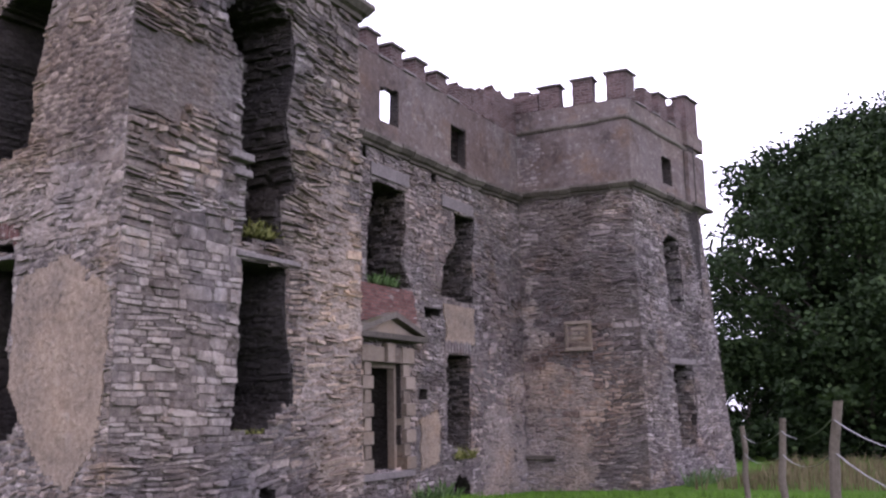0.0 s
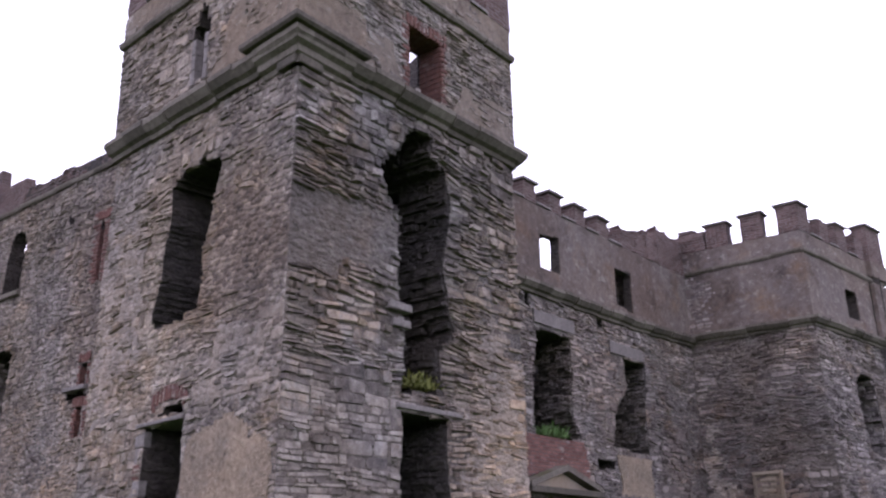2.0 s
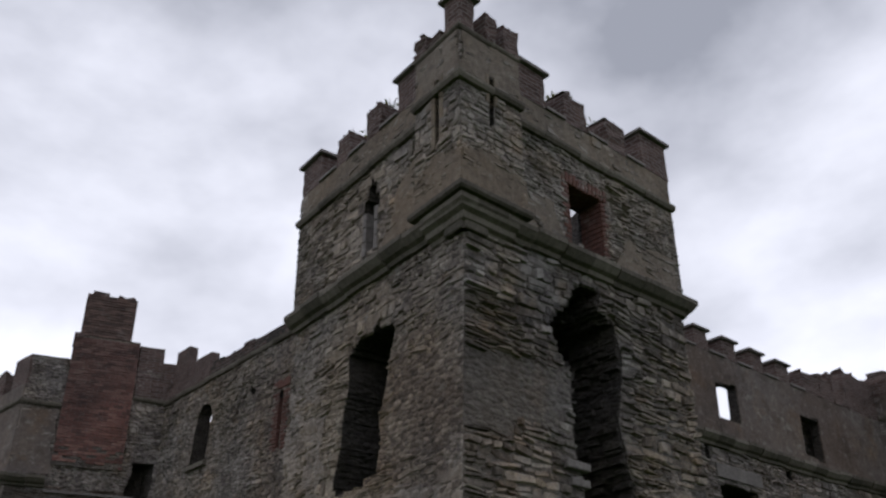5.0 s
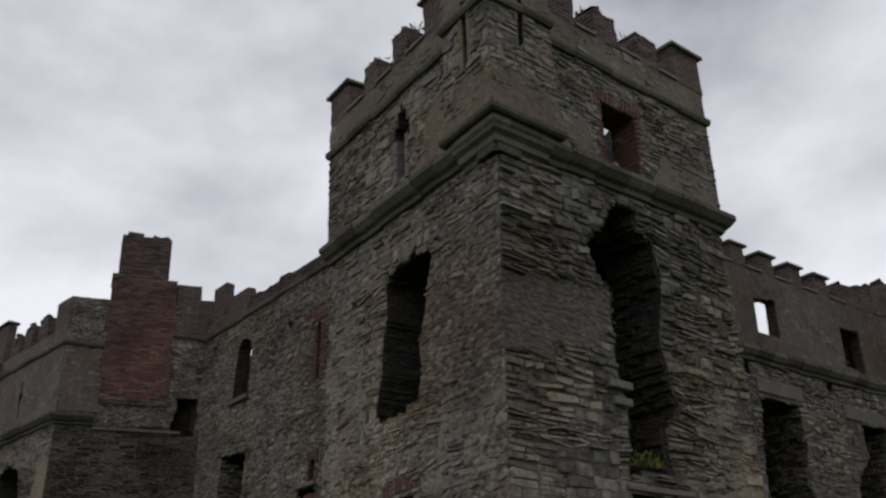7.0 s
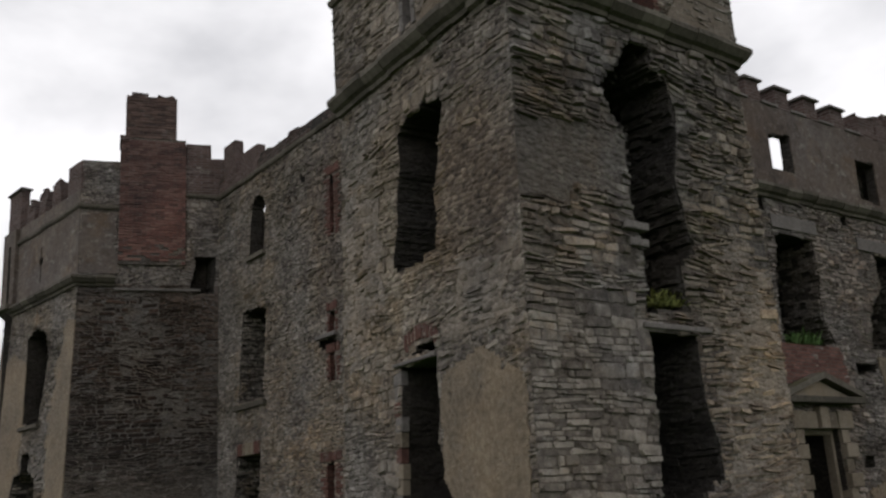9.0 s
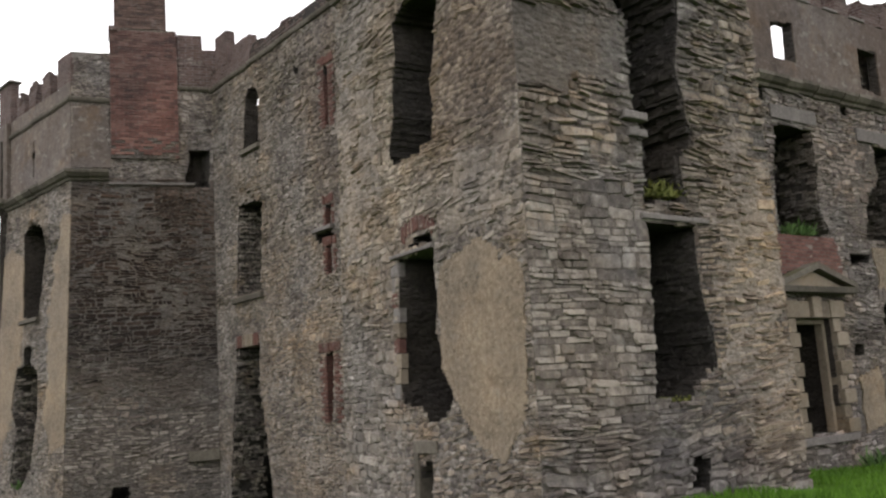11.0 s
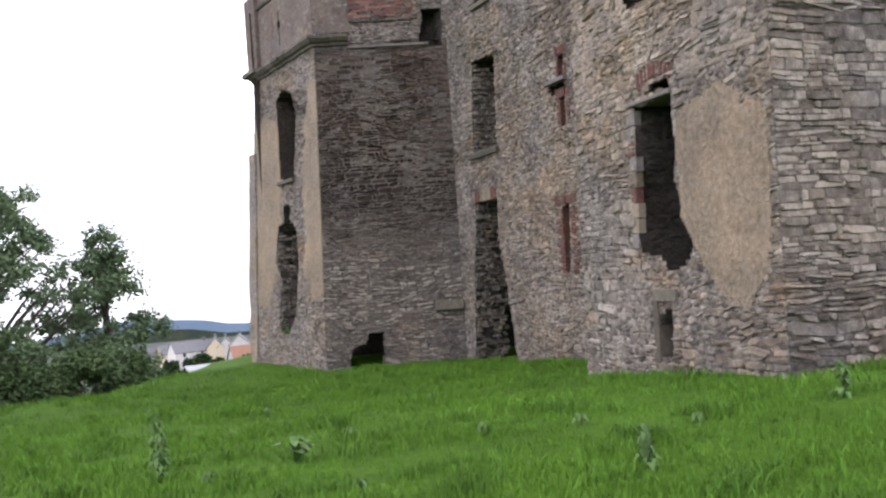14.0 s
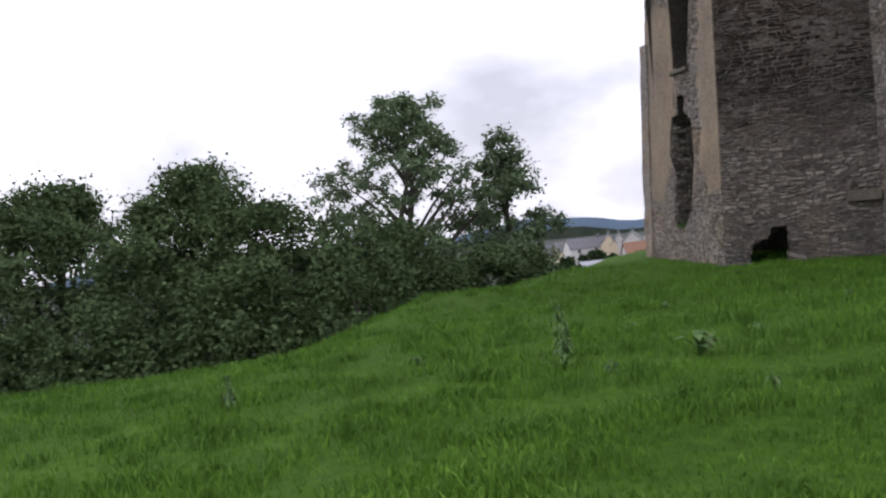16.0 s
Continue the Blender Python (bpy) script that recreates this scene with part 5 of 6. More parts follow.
# slabs added over the other two towers' insides to hold out the sky
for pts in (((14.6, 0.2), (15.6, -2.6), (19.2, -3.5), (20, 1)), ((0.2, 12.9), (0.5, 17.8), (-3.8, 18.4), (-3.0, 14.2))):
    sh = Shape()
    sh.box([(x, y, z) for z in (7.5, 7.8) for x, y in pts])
    sh.part("floor_vault", M_SHADECORE, far_tower if pts[0][0] > 5 else left_tower)

# ---- ground ----
CREST = ((-60, -12), (-30, -2), (-17.6, 4.6), (-15.4, 6.6), (-12.6, 8.6), (-11.4, 11.5), (-9.4, 15), (-7.2, 19.0), (-5, 24), (0, 27), (30, 30), (200, 40))


def height(x, y):
    cy = float(np.interp(x, [c[0] for c in CREST], [c[1] for c in CREST]))
    z = 0.27 * math.exp(-((x + 2.5) ** 2 + (y + 4.5) ** 2) / 22)
    t = min(max((y + 4) / 18, 0), 1)
    z -= 0.85 * t * t * (3 - 2 * t)
    z -= 0.5 * min(max((x - 3) / 12, 0), 1)
    z -= 0.35 * min(max((-11 - x) / 8, 0), 1)
    a_, b_ = min(max((-12.2 - x) / 1.6, 0), 1), min(max((y - 0.5) / 6, 0), 1)
    z -= 0.4 * a_ * a_ * (3 - 2 * a_) * b_ * b_ * (3 - 2 * b_)
    over = y - cy
    if over > -2:
        z -= 0.42 * (math.sqrt(over * over + 1.5) + over) / 2 if over < 14 else 0.42 * 14 + 0.03 * (over - 14)
    r = math.hypot(x + 10, y + 11)
    if r > 90:
        z = z * max(0, 1 - (r - 90) / 60) + min(1, (r - 90) / 60) * (-13.5 if y > 0 else -1.0) - (0.042 * (r - 90) if y > 0 else 0)
    z += 0.27 * math.exp(-((x + 11.0) ** 2 + (y - 10.0) ** 2) / 7) + 0.12 * math.exp(-((x + 8.4) ** 2 + (y - 15.5) ** 2) / 9)
    near = math.exp(-r / 25)
    return z + 0.05 * noise.noise((x * 0.5, y * 0.5, 0)) + 0.06 * near * noise.noise((x * 1.3, y * 1.3, 4))


axis = [math.copysign(1900 * (math.sinh(abs(k) / 90 * 6.2) / math.sinh(6.2)), k) for k in range(-90, 91)]
verts = [(-8 + a, 0 + b, height(-8 + a, b)) for b in axis for a in axis]
n = len(axis)
faces = [(j * n + i, j * n + i + 1, (j + 1) * n + i + 1, (j + 1) * n + i) for j in range(n - 1) for i in range(n - 1)]
ground = tagged(part("ground", verts, faces, M_SOIL, smooth=True), "sloping turf knoll falling away to a valley", "ground", kind="structure")
ground.data.materials.append(M_FIELD)
for p in ground.data.polygons:
    c = p.center
    if math.hypot(c.x + 10, c.y + 11) > 70:
        p.material_index = 1


# ---- town and hills ----
EYE_X, EYE_Y = -10.6, -10.7


def away(bearing, far):
    """A plan point at a bearing (degrees from +y towards +x) and distance from the lawn."""
    return EYE_X + far * math.sin(radians(bearing)), EYE_Y + far * math.cos(radians(bearing))


def house(at, turn, w, d, eaves, ridge, label, wall=None, roof=None):
    ob = thing("house", label, "house", at, "houses of the town")
    ob.rotation_euler = (0, 0, radians(turn))
    a, b = w / 2, d / 2
    part("wall", [(-a, -b, -6), (a, -b, -6), (a, b, -6), (-a, b, -6), (-a, -b, eaves), (a, -b, eaves), (a, b, eaves), (-a, b, eaves), (-a, 0, ridge), (a, 0, ridge)],
         [(0, 1, 5, 4), (2, 3, 7, 6), (1, 2, 6, 9, 5), (3, 0, 4, 8, 7), (4, 5, 9, 8), (6, 7, 8, 9)], wall or M_FARWALL, ob)
    sh = Shape()
    for s in (-1, 1):
        sh.add([(x, y * s, z) for x, y, z in ((-a - 0.2, b + 0.25, eaves - 0.2), (a + 0.2, b + 0.25, eaves - 0.2), (a + 0.2, 0, ridge + 0.12), (-a - 0.2, 0, ridge + 0.12), (-a - 0.2, b + 0.25, eaves - 0.02), (a + 0.2, b + 0.25, eaves - 0.02), (a + 0.2, 0, ridge + 0.3), (-a - 0.2, 0, ridge + 0.3))], BOX)
    sh.part("roof", roof or M_FARROOF, ob)
    sh = Shape()
    sh.add([(x, y, z) for z in (ridge - 0.3, ridge + 1.1) for x, y in ((a - 1.0, -0.4), (a - 0.2, -0.4), (a - 0.2, 0.4), (a - 1.0, 0.4))], BOX)
    sh.part("chimney", M_FARROOF, ob)
    for x in (-w / 4, w / 4):
        for z in (0.8, 3.2):
            if z + 1.2 < eaves:
                sh = Shape()
                sh.add([(x + i, -b - j, z + k) for k in (0, 1.2) for i, j in ((-0.45, 0.03), (0.45, 0.03), (0.45, -0.05), (-0.45, -0.05))], BOX)
                sh.part("window", M_GLASSDARK, ob)
    return ob


rnd = random.Random(21)
M_CREAM = material("cream_render", [(0.50, 0.42, 0.30), (0.60, 0.52, 0.38)], 0.1, 1, 0.9, 0.0)
M_REDROOF = material("red_roof", [(0.22, 0.12, 0.085), (0.28, 0.16, 0.11)], 0.1, 1, 0.9, 0.0)
for bearing, far, el, turn, w, d, tone in ((7.8, 200, -0.055, 12, 11, 7, 0), (8.5, 215, -0.055, 10, 10, 7, 0), (9.3, 200, -0.053, 80, 9, 5.0, 1), (9.9, 200, -0.0535, 80, 9, 5.2, 0), (10.7, 195, -0.0525, 78, 10, 6.2, 0), (11.5, 210, -0.055, 75, 9, 6, 0), (11.3, 140, -0.070, 8, 9, 5, 2), (6.9, 230, -0.055, 10, 10, 7, 1), (5.8, 240, -0.056, 10, 12, 7, 0)):
    far *= 1.5
    x, y = away(bearing, far)
    house((x, y, 1.5 + (el - 0.0105) * far - 3.2), turn, w, d, 4.6, 7.4, "white rendered house with a grey slate roof" if tone != 1 else "cream rendered house with a slate roof", M_CREAM if tone == 1 else M_FARWALL, M_REDROOF if tone == 2 else M_FARROOF)
x, y = away(9.2, 150)
ob = thing("shed", "long low shed with a pale metal roof", "shed", (x, y, 1.5 - 0.087 * 150 - 2.6))
part("wall", [(sx * 3.7, sy * 4, z) for z in (-4, 2.6) for sx, sy in ((-1, -1), (1, -1), (1, 1), (-1, 1))], BOX, M_FARWALL, ob)
part("roof", [(sx * 4.0, sy * 4.3, z + 1.3 * (sy > 0)) for z in (2.6, 2.8) for sx, sy in ((-1, -1), (1, -1), (1, 1), (-1, 1))], BOX, material("metal_roof", [(0.22, 0.235, 0.26), (0.28, 0.295, 0.32)], 0.2, 1, 0.5, 0.0), ob)

for name, far, low, high, mat, seed in (("hill_ridge", 1500, -0.052, -0.038, M_FIELD, 1.0), ("far_hill_ridge", 1850, -0.048, -0.025, M_HILL, 5.0)):
    vs, fs = [], []
    for i in range(181):
        b = -85 + i
        x, y = away(b, far)
        k = 0.5 + 0.9 * noise.noise((b * 0.09, seed, 0)) + 0.25 * noise.noise((b * 0.35, seed, 2))
        vs += [(x, y, far * -0.11), (x, y, 1.5 + far * (low + (high - low) * min(max(k, 0), 1.15))), (x * 1.06, y * 1.06, far * -0.11)]
    for i in range(180):
        fs += [(3 * i, 3 * i + 3, 3 * i + 4, 3 * i + 1), (3 * i + 1, 3 * i + 4, 3 * i + 5, 3 * i + 2)]
    tagged(part(name, vs, fs, mat, smooth=True), "long low hills beyond the town", "hills", kind="structure")

# ---- trees ----


def tube(shape, path, radii, n=7):
    k = len(shape.v)
    for (x, y, z), r in zip(path, radii):
        shape.v += [(x + r * math.cos(2 * math.pi * i / n), y + r * math.sin(2 * math.pi * i / n), z) for i in range(n)]
    for j in range(len(path) - 1):
        shape.f += [(k + j * n + i, k + j * n + (i + 1) % n, k + (j + 1) * n + (i + 1) % n, k + (j + 1) * n + i) for i in range(n)]


def tree(at, tall, wide, seed, label, leaf=0.22, clumps=70, per=110, low=0.25, size=0.13, mat=None, narrow=0.0, name="tree", category="tree"):
    """A tapered trunk, limbs to every third clump, and a crown of many single leaves gathered in uneven clumps."""
    rnd = random.Random(seed)
    ob = thing(name, label, category, at, "trees and shrubs round the castle")
    trunk = Shape()
    top = tall * 0.8
    lean = [(rnd.uniform(-0.3, 0.3), rnd.uniform(-0.3, 0.3)) for _ in range(6)]
    path = [(lean[i][0] * i / 3, lean[i][1] * i / 3, -0.5 + top * i / 5) for i in range(6)]
    tube(trunk, path, [tall * 0.028 * (1 - 0.16 * i) for i in range(6)])
    trunk.part("trunk", M_BARK, ob)
    crown = Shape()
    lobes = []
    for c in range(14):
        h = (c + rnd.random()) / 14
        r = wide * (math.sin(math.pi * min(0.97, 0.18 + 0.80 * h)) ** 0.75) * (1 - narrow * h) * rnd.uniform(0.35, 0.8)
        a = c * 2.4 + rnd.uniform(-0.5, 0.5)
        lobes.append((r * math.cos(a), r * math.sin(a), tall * (low + (0.97 - low) * h), wide * rnd.uniform(0.28, 0.5) * (1 - 0.4 * h)))
    for c in range(clumps):
        h = rnd.random() ** 0.8
        z = tall * (low + (1 - low) * h)
        r = wide * (math.sin(math.pi * min(0.97, 0.18 + 0.80 * h)) ** 0.75) * (1 - narrow * h) * math.sqrt(rnd.uniform(0.12, 1.0)) * rnd.uniform(0.8, 1.12)
        a = rnd.uniform(0, 2 * math.pi)
        cx, cy = r * math.cos(a), r * math.sin(a)
        if c % 2:
            lx, ly, lz, lr = lobes[rnd.randrange(14)]
            cx, cy, z = (p + q * max(-1.1, min(1.1, rnd.gauss(0, 1))) * lr for p, q in ((lx, 0.6), (ly, 0.6), (lz, 0.45)))
        if c % 4 == 0 and h < 0.9:
            limb = Shape()
            z0 = max(tall * 0.15, z - r * 0.9)
            tube(limb, [(0, 0, z0), (cx * 0.5, cy * 0.5, (z0 + z) / 2 + 0.2), (cx, cy, z)], [tall * 0.010, tall * 0.006, tall * 0.002], 5)
            limb.part("limb", M_BARK, ob)
        rad = tall * size * rnd.uniform(0.5, 1.05)
        for _ in range(int(per * rnd.uniform(0.5, 1.2))):
            d = Vector((rnd.gauss(0, 1), rnd.gauss(0, 1), rnd.gauss(0, 0.7)))
            if d.length > 1.9:
                d *= 1.2 / d.length
            d *= rad * 0.5 * rnd.uniform(0.5, 1.1)
            p = Vector((cx, cy, z)) + d
            u = Vector((rnd.uniform(-1, 1), rnd.uniform(-1, 1), rnd.uniform(-0.6, 0.3))).normalized() * leaf * rnd.uniform(0.6, 1.3)
            v = u.orthogonal().normalized()
            v.rotate(Matrix.Rotation(rnd.uniform(0, 3), 3, u.normalized()))
            v *= u.length * 0.32
            crown.add([tuple(p), tuple(p + u * 0.5 + v), tuple(p + u), tuple(p + u * 0.5 - v)], [(0, 1, 2, 3)])
    crown.part("crown", mat or M_LEAF, ob)
    return ob


def planted(bearing, far, top_el, wide, seed, label, **more):
    x, y = away(bearing, far)
    z = height(x, y)
    return tree((x, y, z), 1.5 + top_el * far - z, wide, seed, label, **more)


planted(86.9, 50, 0.275, 10.2, 3, "large dense broadleaf tree behind the fence", leaf=0.26, clumps=560, per=400, low=0.06, size=0.14)
planted(97, 56, 0.27, 8.0, 4, "large dense broadleaf tree behind the fence", leaf=0.3, clumps=110, per=150, low=0.1, size=0.12)
for i, b in enumerate((79.5, 82.5, 86, 89.5, 93)):
    planted(b, 44 + i % 2 * 4, 0.06 + 0.02 * (i % 3), 4.2, 30 + i, "dark shrubs below the tall tree", leaf=0.3, clumps=70, per=220, low=0.03, size=0.22, name="shrub", category="shrub")
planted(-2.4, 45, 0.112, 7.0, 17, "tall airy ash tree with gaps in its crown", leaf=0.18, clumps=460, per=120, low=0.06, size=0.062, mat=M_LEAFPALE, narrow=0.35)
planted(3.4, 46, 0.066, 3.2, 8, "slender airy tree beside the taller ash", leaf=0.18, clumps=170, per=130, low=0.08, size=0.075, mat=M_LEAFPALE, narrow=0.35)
planted(-14.8, 36, 0.055, 4.7, 9, "broad dark tree with a leaning crown", mat=M_LEAFBRIGHT, leaf=0.16, clumps=260, per=400, low=0.1, size=0.12)
planted(-22.5, 42, 0.052, 6.0, 10, "rounded dark tree at the wood's edge", mat=M_LEAFBRIGHT, leaf=0.17, clumps=240, per=360, low=0.1, size=0.12)
planted(-31, 40, 0.07, 6.0, 11, "rounded dark tree at the wood's edge", mat=M_LEAFBRIGHT, leaf=0.36, clumps=90, per=90, low=0.15, size=0.11)
planted(-40, 42, 0.08, 6.0, 12, "rounded dark tree at the wood's edge", mat=M_LEAFBRIGHT, leaf=0.36, clumps=80, per=80, low=0.15, size=0.11)
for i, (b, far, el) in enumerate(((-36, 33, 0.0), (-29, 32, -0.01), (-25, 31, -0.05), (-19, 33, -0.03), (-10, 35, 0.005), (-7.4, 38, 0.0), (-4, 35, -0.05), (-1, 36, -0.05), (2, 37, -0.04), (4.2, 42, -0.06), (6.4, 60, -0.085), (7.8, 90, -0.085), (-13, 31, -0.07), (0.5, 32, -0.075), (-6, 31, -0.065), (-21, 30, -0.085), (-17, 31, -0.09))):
    planted(b, far, el + (0.035 * math.sin(i * 2.3) if b < 3 else 0), 3.4 if b < 3 else 1.8, 50 + i, "dark shrubs and young trees on the slope", mat=M_LEAFBRIGHT, leaf=0.17, clumps=75, per=290, low=0.02, size=0.2, name="shrub", category="shrub")

for i, (b, far, el) in enumerate(((6.8, 170, -0.07), (7.7, 200, -0.068), (8.6, 210, -0.066), (9.3, 190, -0.072), (10.6, 215, -0.068), (11.4, 205, -0.07), (5.4, 180, -0.066))):
    planted(b, far, el, 3.0, 80 + i, "distant garden tree among the houses", leaf=0.9, clumps=26, per=50, low=0.1, size=0.2)

# ---- fence ----
fence = thing("fence", "rough timber post and wire fence on the lawn", "fence")
posts = [(8.2, -7.3, 1.27), (4.0, -8.7, 1.45), (-0.17, -9.91, 1.66), (-4.4, -11.4, 1.5)]
rnd = random.Random(2)
for x, y, z in posts:
    sh = Shape()
    g = height(x, y) - 0.3
    path = [(x + rnd.uniform(-0.02, 0.02) * i, y + rnd.uniform(-0.02, 0.02) * i, g + (z - g) * i / 4) for i in range(5)]
    tube(sh, path, [0.06, 0.055, 0.056, 0.052, 0.048], 9)
    sh.f.append(tuple(range(len(sh.v) - 9, len(sh.v))))
    sh.part("post", M_POST, fence)
for drop in (0.18, 0.52):
    for (x0, y0, z0), (x1, y1, z1) in zip(posts, posts[1:]):
        sh = Shape()
        path = [(x0 + (x1 - x0) * k / 8, y0 + (y1 - y0) * k / 8, z0 - drop + (z1 - z0) * k / 8 - 0.16 * (1 - (k / 4 - 1) ** 2)) for k in range(9)]
        tube(sh, path, [0.011] * 9, 5)
        sh.part("wire", M_WIRE, fence, "slack wire")

# ---- grass and weeds ----


def blades(name, points, mat, label, tall=(0.05, 0.13), wide=0.006, seed=1, droop=0.7):
    rnd = random.Random(seed)
    sh = Shape()
    vs, fs = sh.v, sh.f
    for x, y, z, k in points:
        h = rnd.uniform(*tall) * k
        a = rnd.uniform(0, 6.283)
        ca, sa = math.cos(a), math.sin(a)
        w = wide * (0.7 + 0.6 * rnd.random()) * (0.6 + 0.5 * k)
        t = h * droop * rnd.random()
        b = rnd.uniform(0, 6.283)
        tx, ty = t * math.cos(b), t * math.sin(b)
        i = len(vs)
        vs += [(x - ca * w, y - sa * w, z - 0.02), (x + ca * w, y + sa * w, z - 0.02), (x + tx * 0.35 + ca * w * 0.7, y + ty * 0.35 + sa * w * 0.7, z + h * 0.6), (x + tx * 0.35 - ca * w * 0.7, y + ty * 0.35 - sa * w * 0.7, z + h * 0.6), (x + tx, y + ty, z + h)]
        fs += [(i, i + 1, i + 2, i + 3), (i + 3, i + 2, i + 4)]
    return tagged(part(name, vs, fs, mat), label, "grass", kind="stuff")


def outside(x, y):
    cy = float(np.interp(x, [c[0] for c in CREST], [c[1] for c in CREST]))
    if y > cy + 1.0:
        return False
    if x > 0 and y > 0:
        return False
    if x > -3.6 and y > -3.4 and x < 1.6 and (x + y) > -7.1 and (y < 1.4 or x > -1.5):
        return not (y < 1.4 and x + 3.6 > 0)
    return not (x > 15 and y > -4)


rnd = random.Random(77)
pts = []
while len(pts) < 130000:
    r = 2.2 + 26 * rnd.random() ** 1.25
    x, y = away(rnd.uniform(-34, 64), r)
    if not outside(x, y):
        continue
    c = noise.noise((x * 0.9, y * 0.9, 8)) + 0.6 * noise.noise((x * 2.6, y * 2.6, 3))
    if rnd.random() > 0.75 + 0.6 * c:
        continue
    pts.append((x, y, height(x, y), (0.75 + 0.55 * max(-0.4, c)) * (0.9 + r * 0.025)))
blades("grass", pts, M_BLADE, "lush green grass in uneven tufts", wide=0.006, tall=(0.035, 0.1), droop=1.1)
pts = []
while len(pts) < 16000:
    r = 3 + 20 * rnd.random()
    x, y = away(rnd.uniform(-30, 60), r)
    if not outside(x, y):
        continue
    big = rnd.uniform(0.7, 1.5)
    for _ in range(55):
        qx, qy = x + rnd.gauss(0, 0.1), y + rnd.gauss(0, 0.1)
        pts.append((qx, qy, height(qx, qy), big))
blades("grass_tufts", pts, M_TUFT, "darker longer tufts in the grass", wide=0.006, tall=(0.06, 0.12), droop=1.2, seed=9)
pts = []
for _ in range(3500):
    b, r = rnd.uniform(76, 92), rnd.uniform(26, 38)
    x, y = away(b, r)
    if x > 15 and y > -5:
        continue
    pts.append((x, y, height(x, y), rnd.uniform(0.7, 1.3)))
blades("dry_grass", pts, M_DRYGRASS, "tall dry seeding grass beyond the fence", tall=(0.25, 0.5), wide=0.014, seed=4, droop=0.4)
pts = []
for _ in range(9000):
    x, y = away(rnd.uniform(62, 92), rnd.uniform(7, 24))
    if (x < 1.6 and y > -3.5) or (x > 0 and y > -0.1):
        continue
    pts.append((x, y, height(x, y), 1.3))
blades("lawn_grass", pts, M_BLADE, "mown green grass before the doorway", seed=5, wide=0.008)


def weed(at, label, leaves, tall, spread, name="weed", upright=0.3, seed=0, mat=None, slim=0.22):
    rnd = random.Random(seed)
    ob = thing(name, label, "plant", at, "weeds")
    st = Shape()
    tube(st, [(0, 0, -0.05), (0.01, 0, tall * 0.5), (0.02, 0.01, tall)], [0.008, 0.006, 0.003], 5)
    st.part("stem", mat or M_WEED, ob)
    sh = Shape()
    for i in range(leaves):
        a = rnd.uniform(0, 6.283)
        z = tall * rnd.random() ** (1.2 if upright else 2.0)
        ln = spread * rnd.uniform(0.6, 1.2) * (1 - 0.5 * z / max(tall, 0.01))
        d = Vector((math.cos(a), math.sin(a), upright * rnd.uniform(0.5, 1.8)))
        side = Vector((-math.sin(a), math.cos(a), 0)) * ln * slim
        p0 = Vector((0, 0, z))
        p1, p2 = p0 + d * ln * 0.55 + Vector((0, 0, 0.04)), p0 + d * ln + Vector((0, 0, -0.04))
        sh.add([tuple(q) for q in (p0 - side * 0.3, p0 + side * 0.3, p1 + side, p1 - side, p2)], [(0, 1, 2, 3), (3, 2, 4)])
    sh.part("foliage", mat or M_WEED, ob)
    return ob


def sprout(bearing, far, label, **more):
    x, y = away(bearing, far)
    return weed((x, y, height(x, y)), label, **more)


sprout(13.6, 8.1, "broad-leaved dock growing in the grass", leaves=16, tall=0.16, spread=0.26, upright=0.45, seed=1)
sprout(5.7, 8.6, "tall dark thistle standing in the grass", leaves=44, tall=0.5, spread=0.13, upright=0.5, seed=2)
sprout(5.9, 8.3, "tall dark thistle standing in the grass", leaves=36, tall=0.36, spread=0.12, upright=0.5, seed=3)
sprout(-14.2, 8.4, "small dark thistle standing in the grass", leaves=30, tall=0.26, spread=0.1, upright=0.5, seed=4)
sprout(35.0, 6.4, "nettle clump growing in the grass", leaves=40, tall=0.26, spread=0.12, upright=0.4, seed=5)
sprout(46.0, 8.6, "nettle clump growing in the grass", leaves=40, tall=0.28, spread=0.13, upright=0.4, seed=6)
for i, (b, far) in enumerate(((8.5, 7.6), (10, 10.5), (17, 9.3), (22, 12), (-3, 9.5), (25, 8.3), (12, 13), (31, 8.3), (17.5, 6.6), (38, 8.0))):
    sprout(b, far, "low leafy weed in the turf", leaves=12, tall=0.05, spread=0.1, upright=0.5, seed=20 + i)


def wall_tuft(face, s, z, out, label, n=90, tall=0.3, seed=0, mat=None, wide=0.4):
    rnd = random.Random(seed)
    x, y, _ = face.at(s, z, out)
    ob = thing("wall_plant", label, "plant", (x, y, z), "plants on the ruin")
    sh = Shape()
    for _ in range(n):
        p = Vector((face.d.x, face.d.y, 0)) * rnd.uniform(-wide, wide) * 0.5 + Vector((face.n.x, face.n.y, 0)) * rnd.uniform(-0.2, 0.08)
        d = Vector((rnd.uniform(-0.6, 0.6), rnd.uniform(-0.6, 0.6), rnd.uniform(0.3, 1.0))) * tall * rnd.uniform(0.5, 1.0)
        v = Vector((rnd.uniform(-1, 1), rnd.uniform(-1, 1), 0)).normalized() * 0.018
        sh.add([tuple(q) for q in (p - v, p + v, p + d * 0.6 + v, p + d * 0.6 - v, p + d + Vector((0, 0, -0.05)))], [(0, 1, 2, 3), (3, 2, 4)])
    sh.part("foliage", mat or M_WEED, ob)


M_MOSSY = material("yellow_grass", [(0.07, 0.08, 0.02), (0.13, 0.14, 0.035), (0.20, 0.20, 0.06)], 2, 8, 0.8, 0.0, island=0.5)
wall_tuft(NR, 2.42, 3.93, -0.1, "yellowing grass growing on the ledge of the breach", 140, 0.34, 1, M_MOSSY, 0.7)
wall_tuft(NR, 2.24, 1.41, -0.1, "short grass on a broken sill", 60, 0.14, 2, M_MOSSY, 0.5)
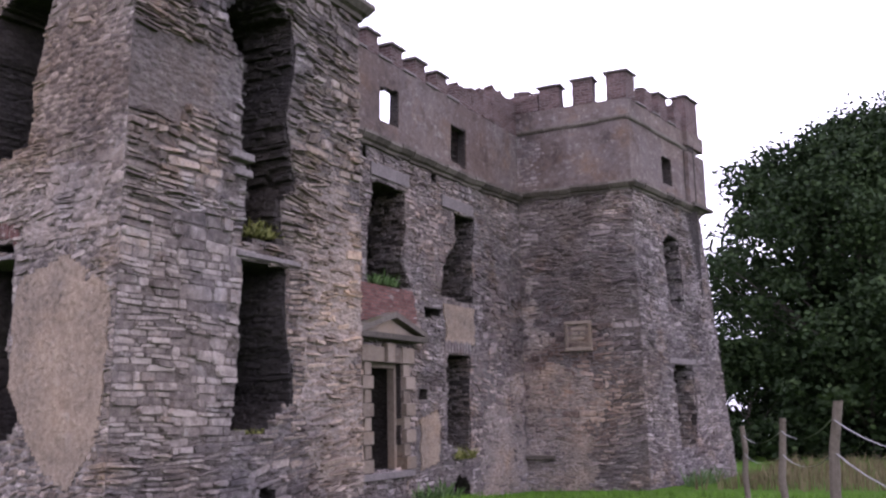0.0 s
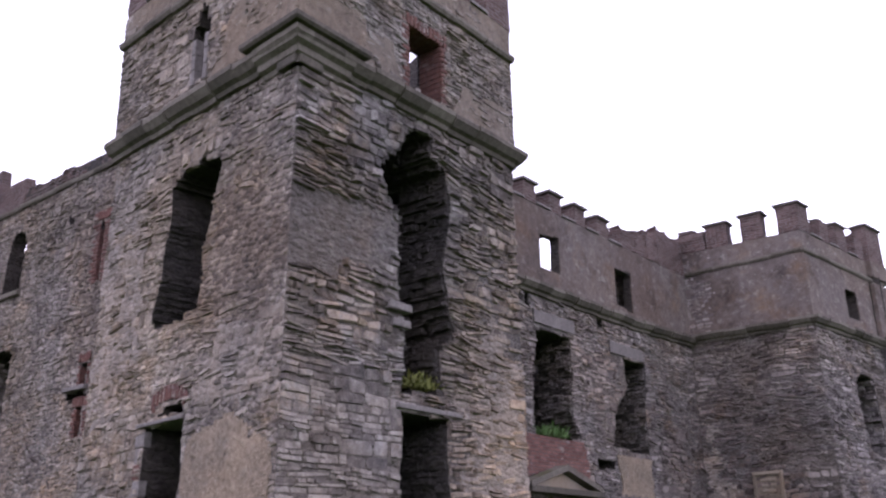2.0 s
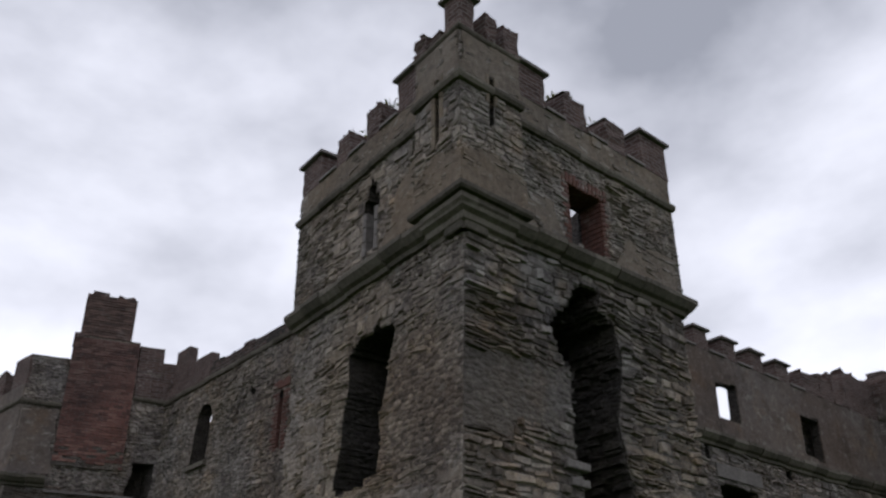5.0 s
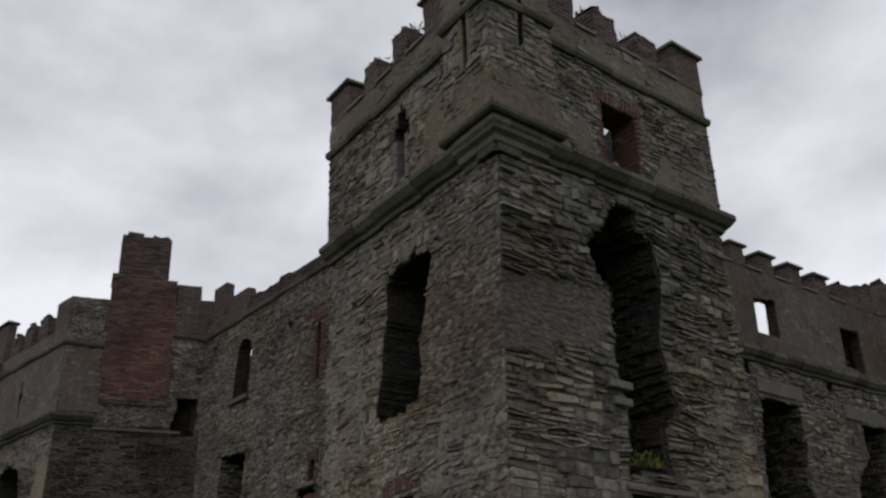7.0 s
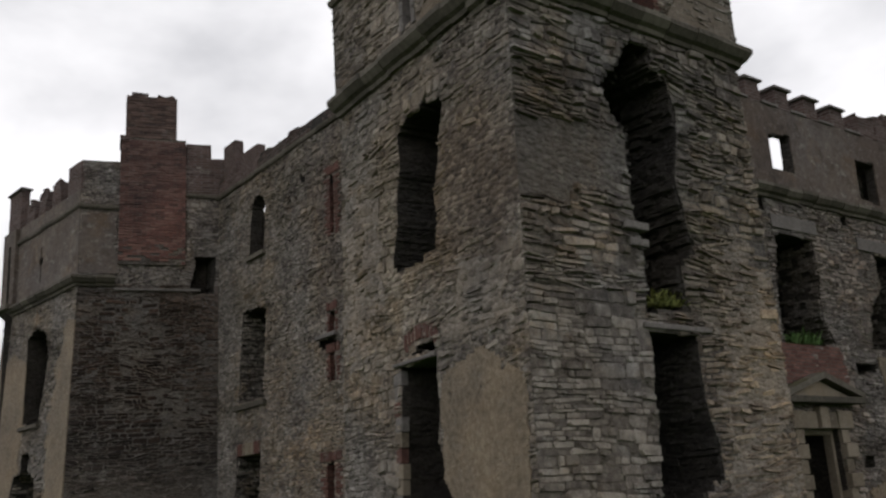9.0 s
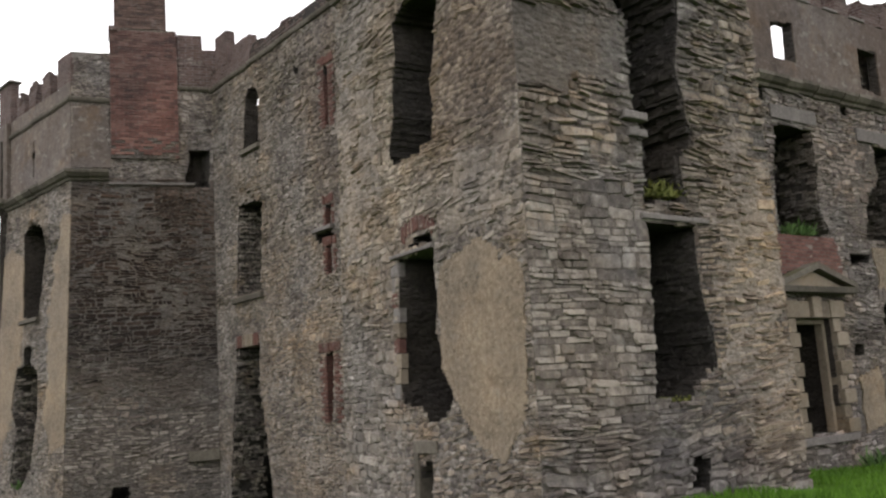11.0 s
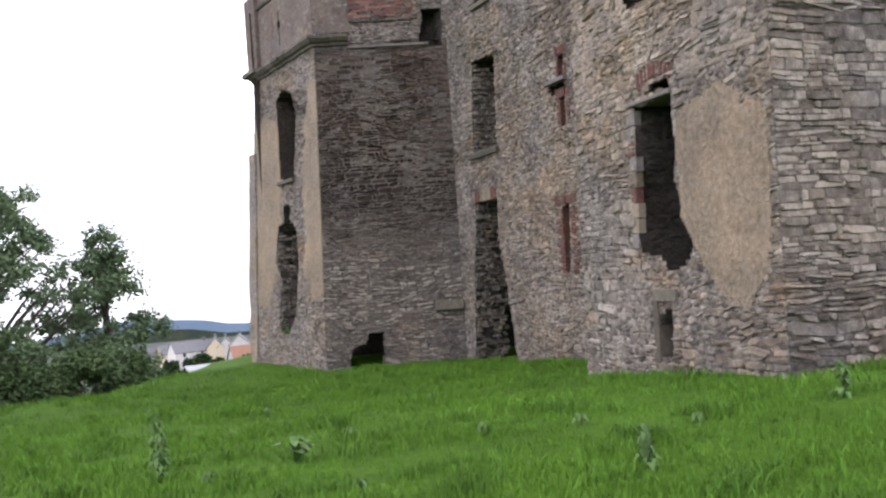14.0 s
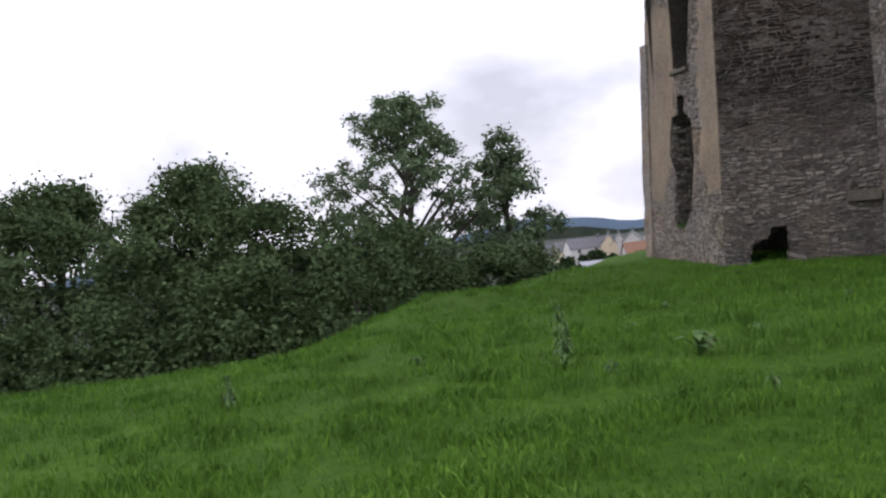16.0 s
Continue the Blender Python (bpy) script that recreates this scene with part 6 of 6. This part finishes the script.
wall_tuft(MR, 4.74, 4.46, 0.0, "green plant growing on a broken sill", 220, 0.42, 3, M_WEED, 1.0)
wall_tuft(MR, 8.25, 0.52, 0.1, "grass growing on a broken sill", 160, 0.45, 4, M_MOSSY, 1.0)
wall_tuft(MR, 6.18, -0.30, 0.5, "nettles at the foot of the wall", 200, 0.6, 5, M_WEED, 1.6)
wall_tuft(FO, 2.4, -0.63, 0.4, "nettles at the foot of the tower", 200, 0.8, 6, M_WEED, 2.6)
wall_tuft(LO, 2.43, 0.08, -0.05, "ferns in a broken window", 60, 0.4, 7, M_WEED, 0.5)
for i, (f, s, z) in enumerate(((NL, 1.2, 10.9), (NL, 2.1, 10.92), (NR, 2.4, 10.92), (NR, 3.4, 10.9), (FO, 0.9, 10.75), (ML, 3.0, 10.8), (ML, 4.5, 10.75), (ML, 6.0, 10.72), (TL, 0.5, 10.85))):
    wall_tuft(f, s, z, -0.25, "dry grass tuft on the parapet", 40, 0.22, 40 + i, M_MOSSY, 0.5)

# ---- single stones that can be told apart on the near tower's corner ----
M_STONE = material("single_rubble_stone", STONE, 0.5, 9, 0.88, 0.8, objects=0.5, warm=0.7, relief=0.05, k=0.8, weather=1)
rnd = random.Random(99)
protos = []
for k in range(12):
    sh = Shape()
    stone(sh, Face((0, 0, 0, 0), (1, 0, 1, 0)), 0, 1, 0, 1, rnd, (0.9, 1.0), 2.2, 0.07)
    protos.append(mesh_of("stone", sh.v, sh.f, M_STONE))
for s0, s1, z0, h in SINGLES:
    ob = new("stone", protos[rnd.randrange(12)])
    ob.parent = nr
    base = Vector(NR.at(s0, z0 + wob(s0, z0), 0.0))
    right = Vector(NR.at(s1, z0, 0.0)) - Vector(NR.at(s0, z0, 0.0))
    right.z = (rnd.gauss(0, 0.07) + 0.2 * noise.noise((s0 * 0.6, z0 * 0.6, 2.2))) * (s1 - s0)
    rise = Vector(NR.at(s0, z0 + h, 0)) - Vector(NR.at(s0, z0, 0))
    inward = Vector((-NR.n.x, -NR.n.y, 0)) * rnd.choice((0.003, 0.008, 0.016, 0.028, 0.045))
    ob.matrix_basis = Matrix(((right.x, inward.x, rise.x, base.x), (right.y, inward.y, rise.y, base.y), (right.z, inward.z, rise.z, base.z), (0, 0, 0, 1)))
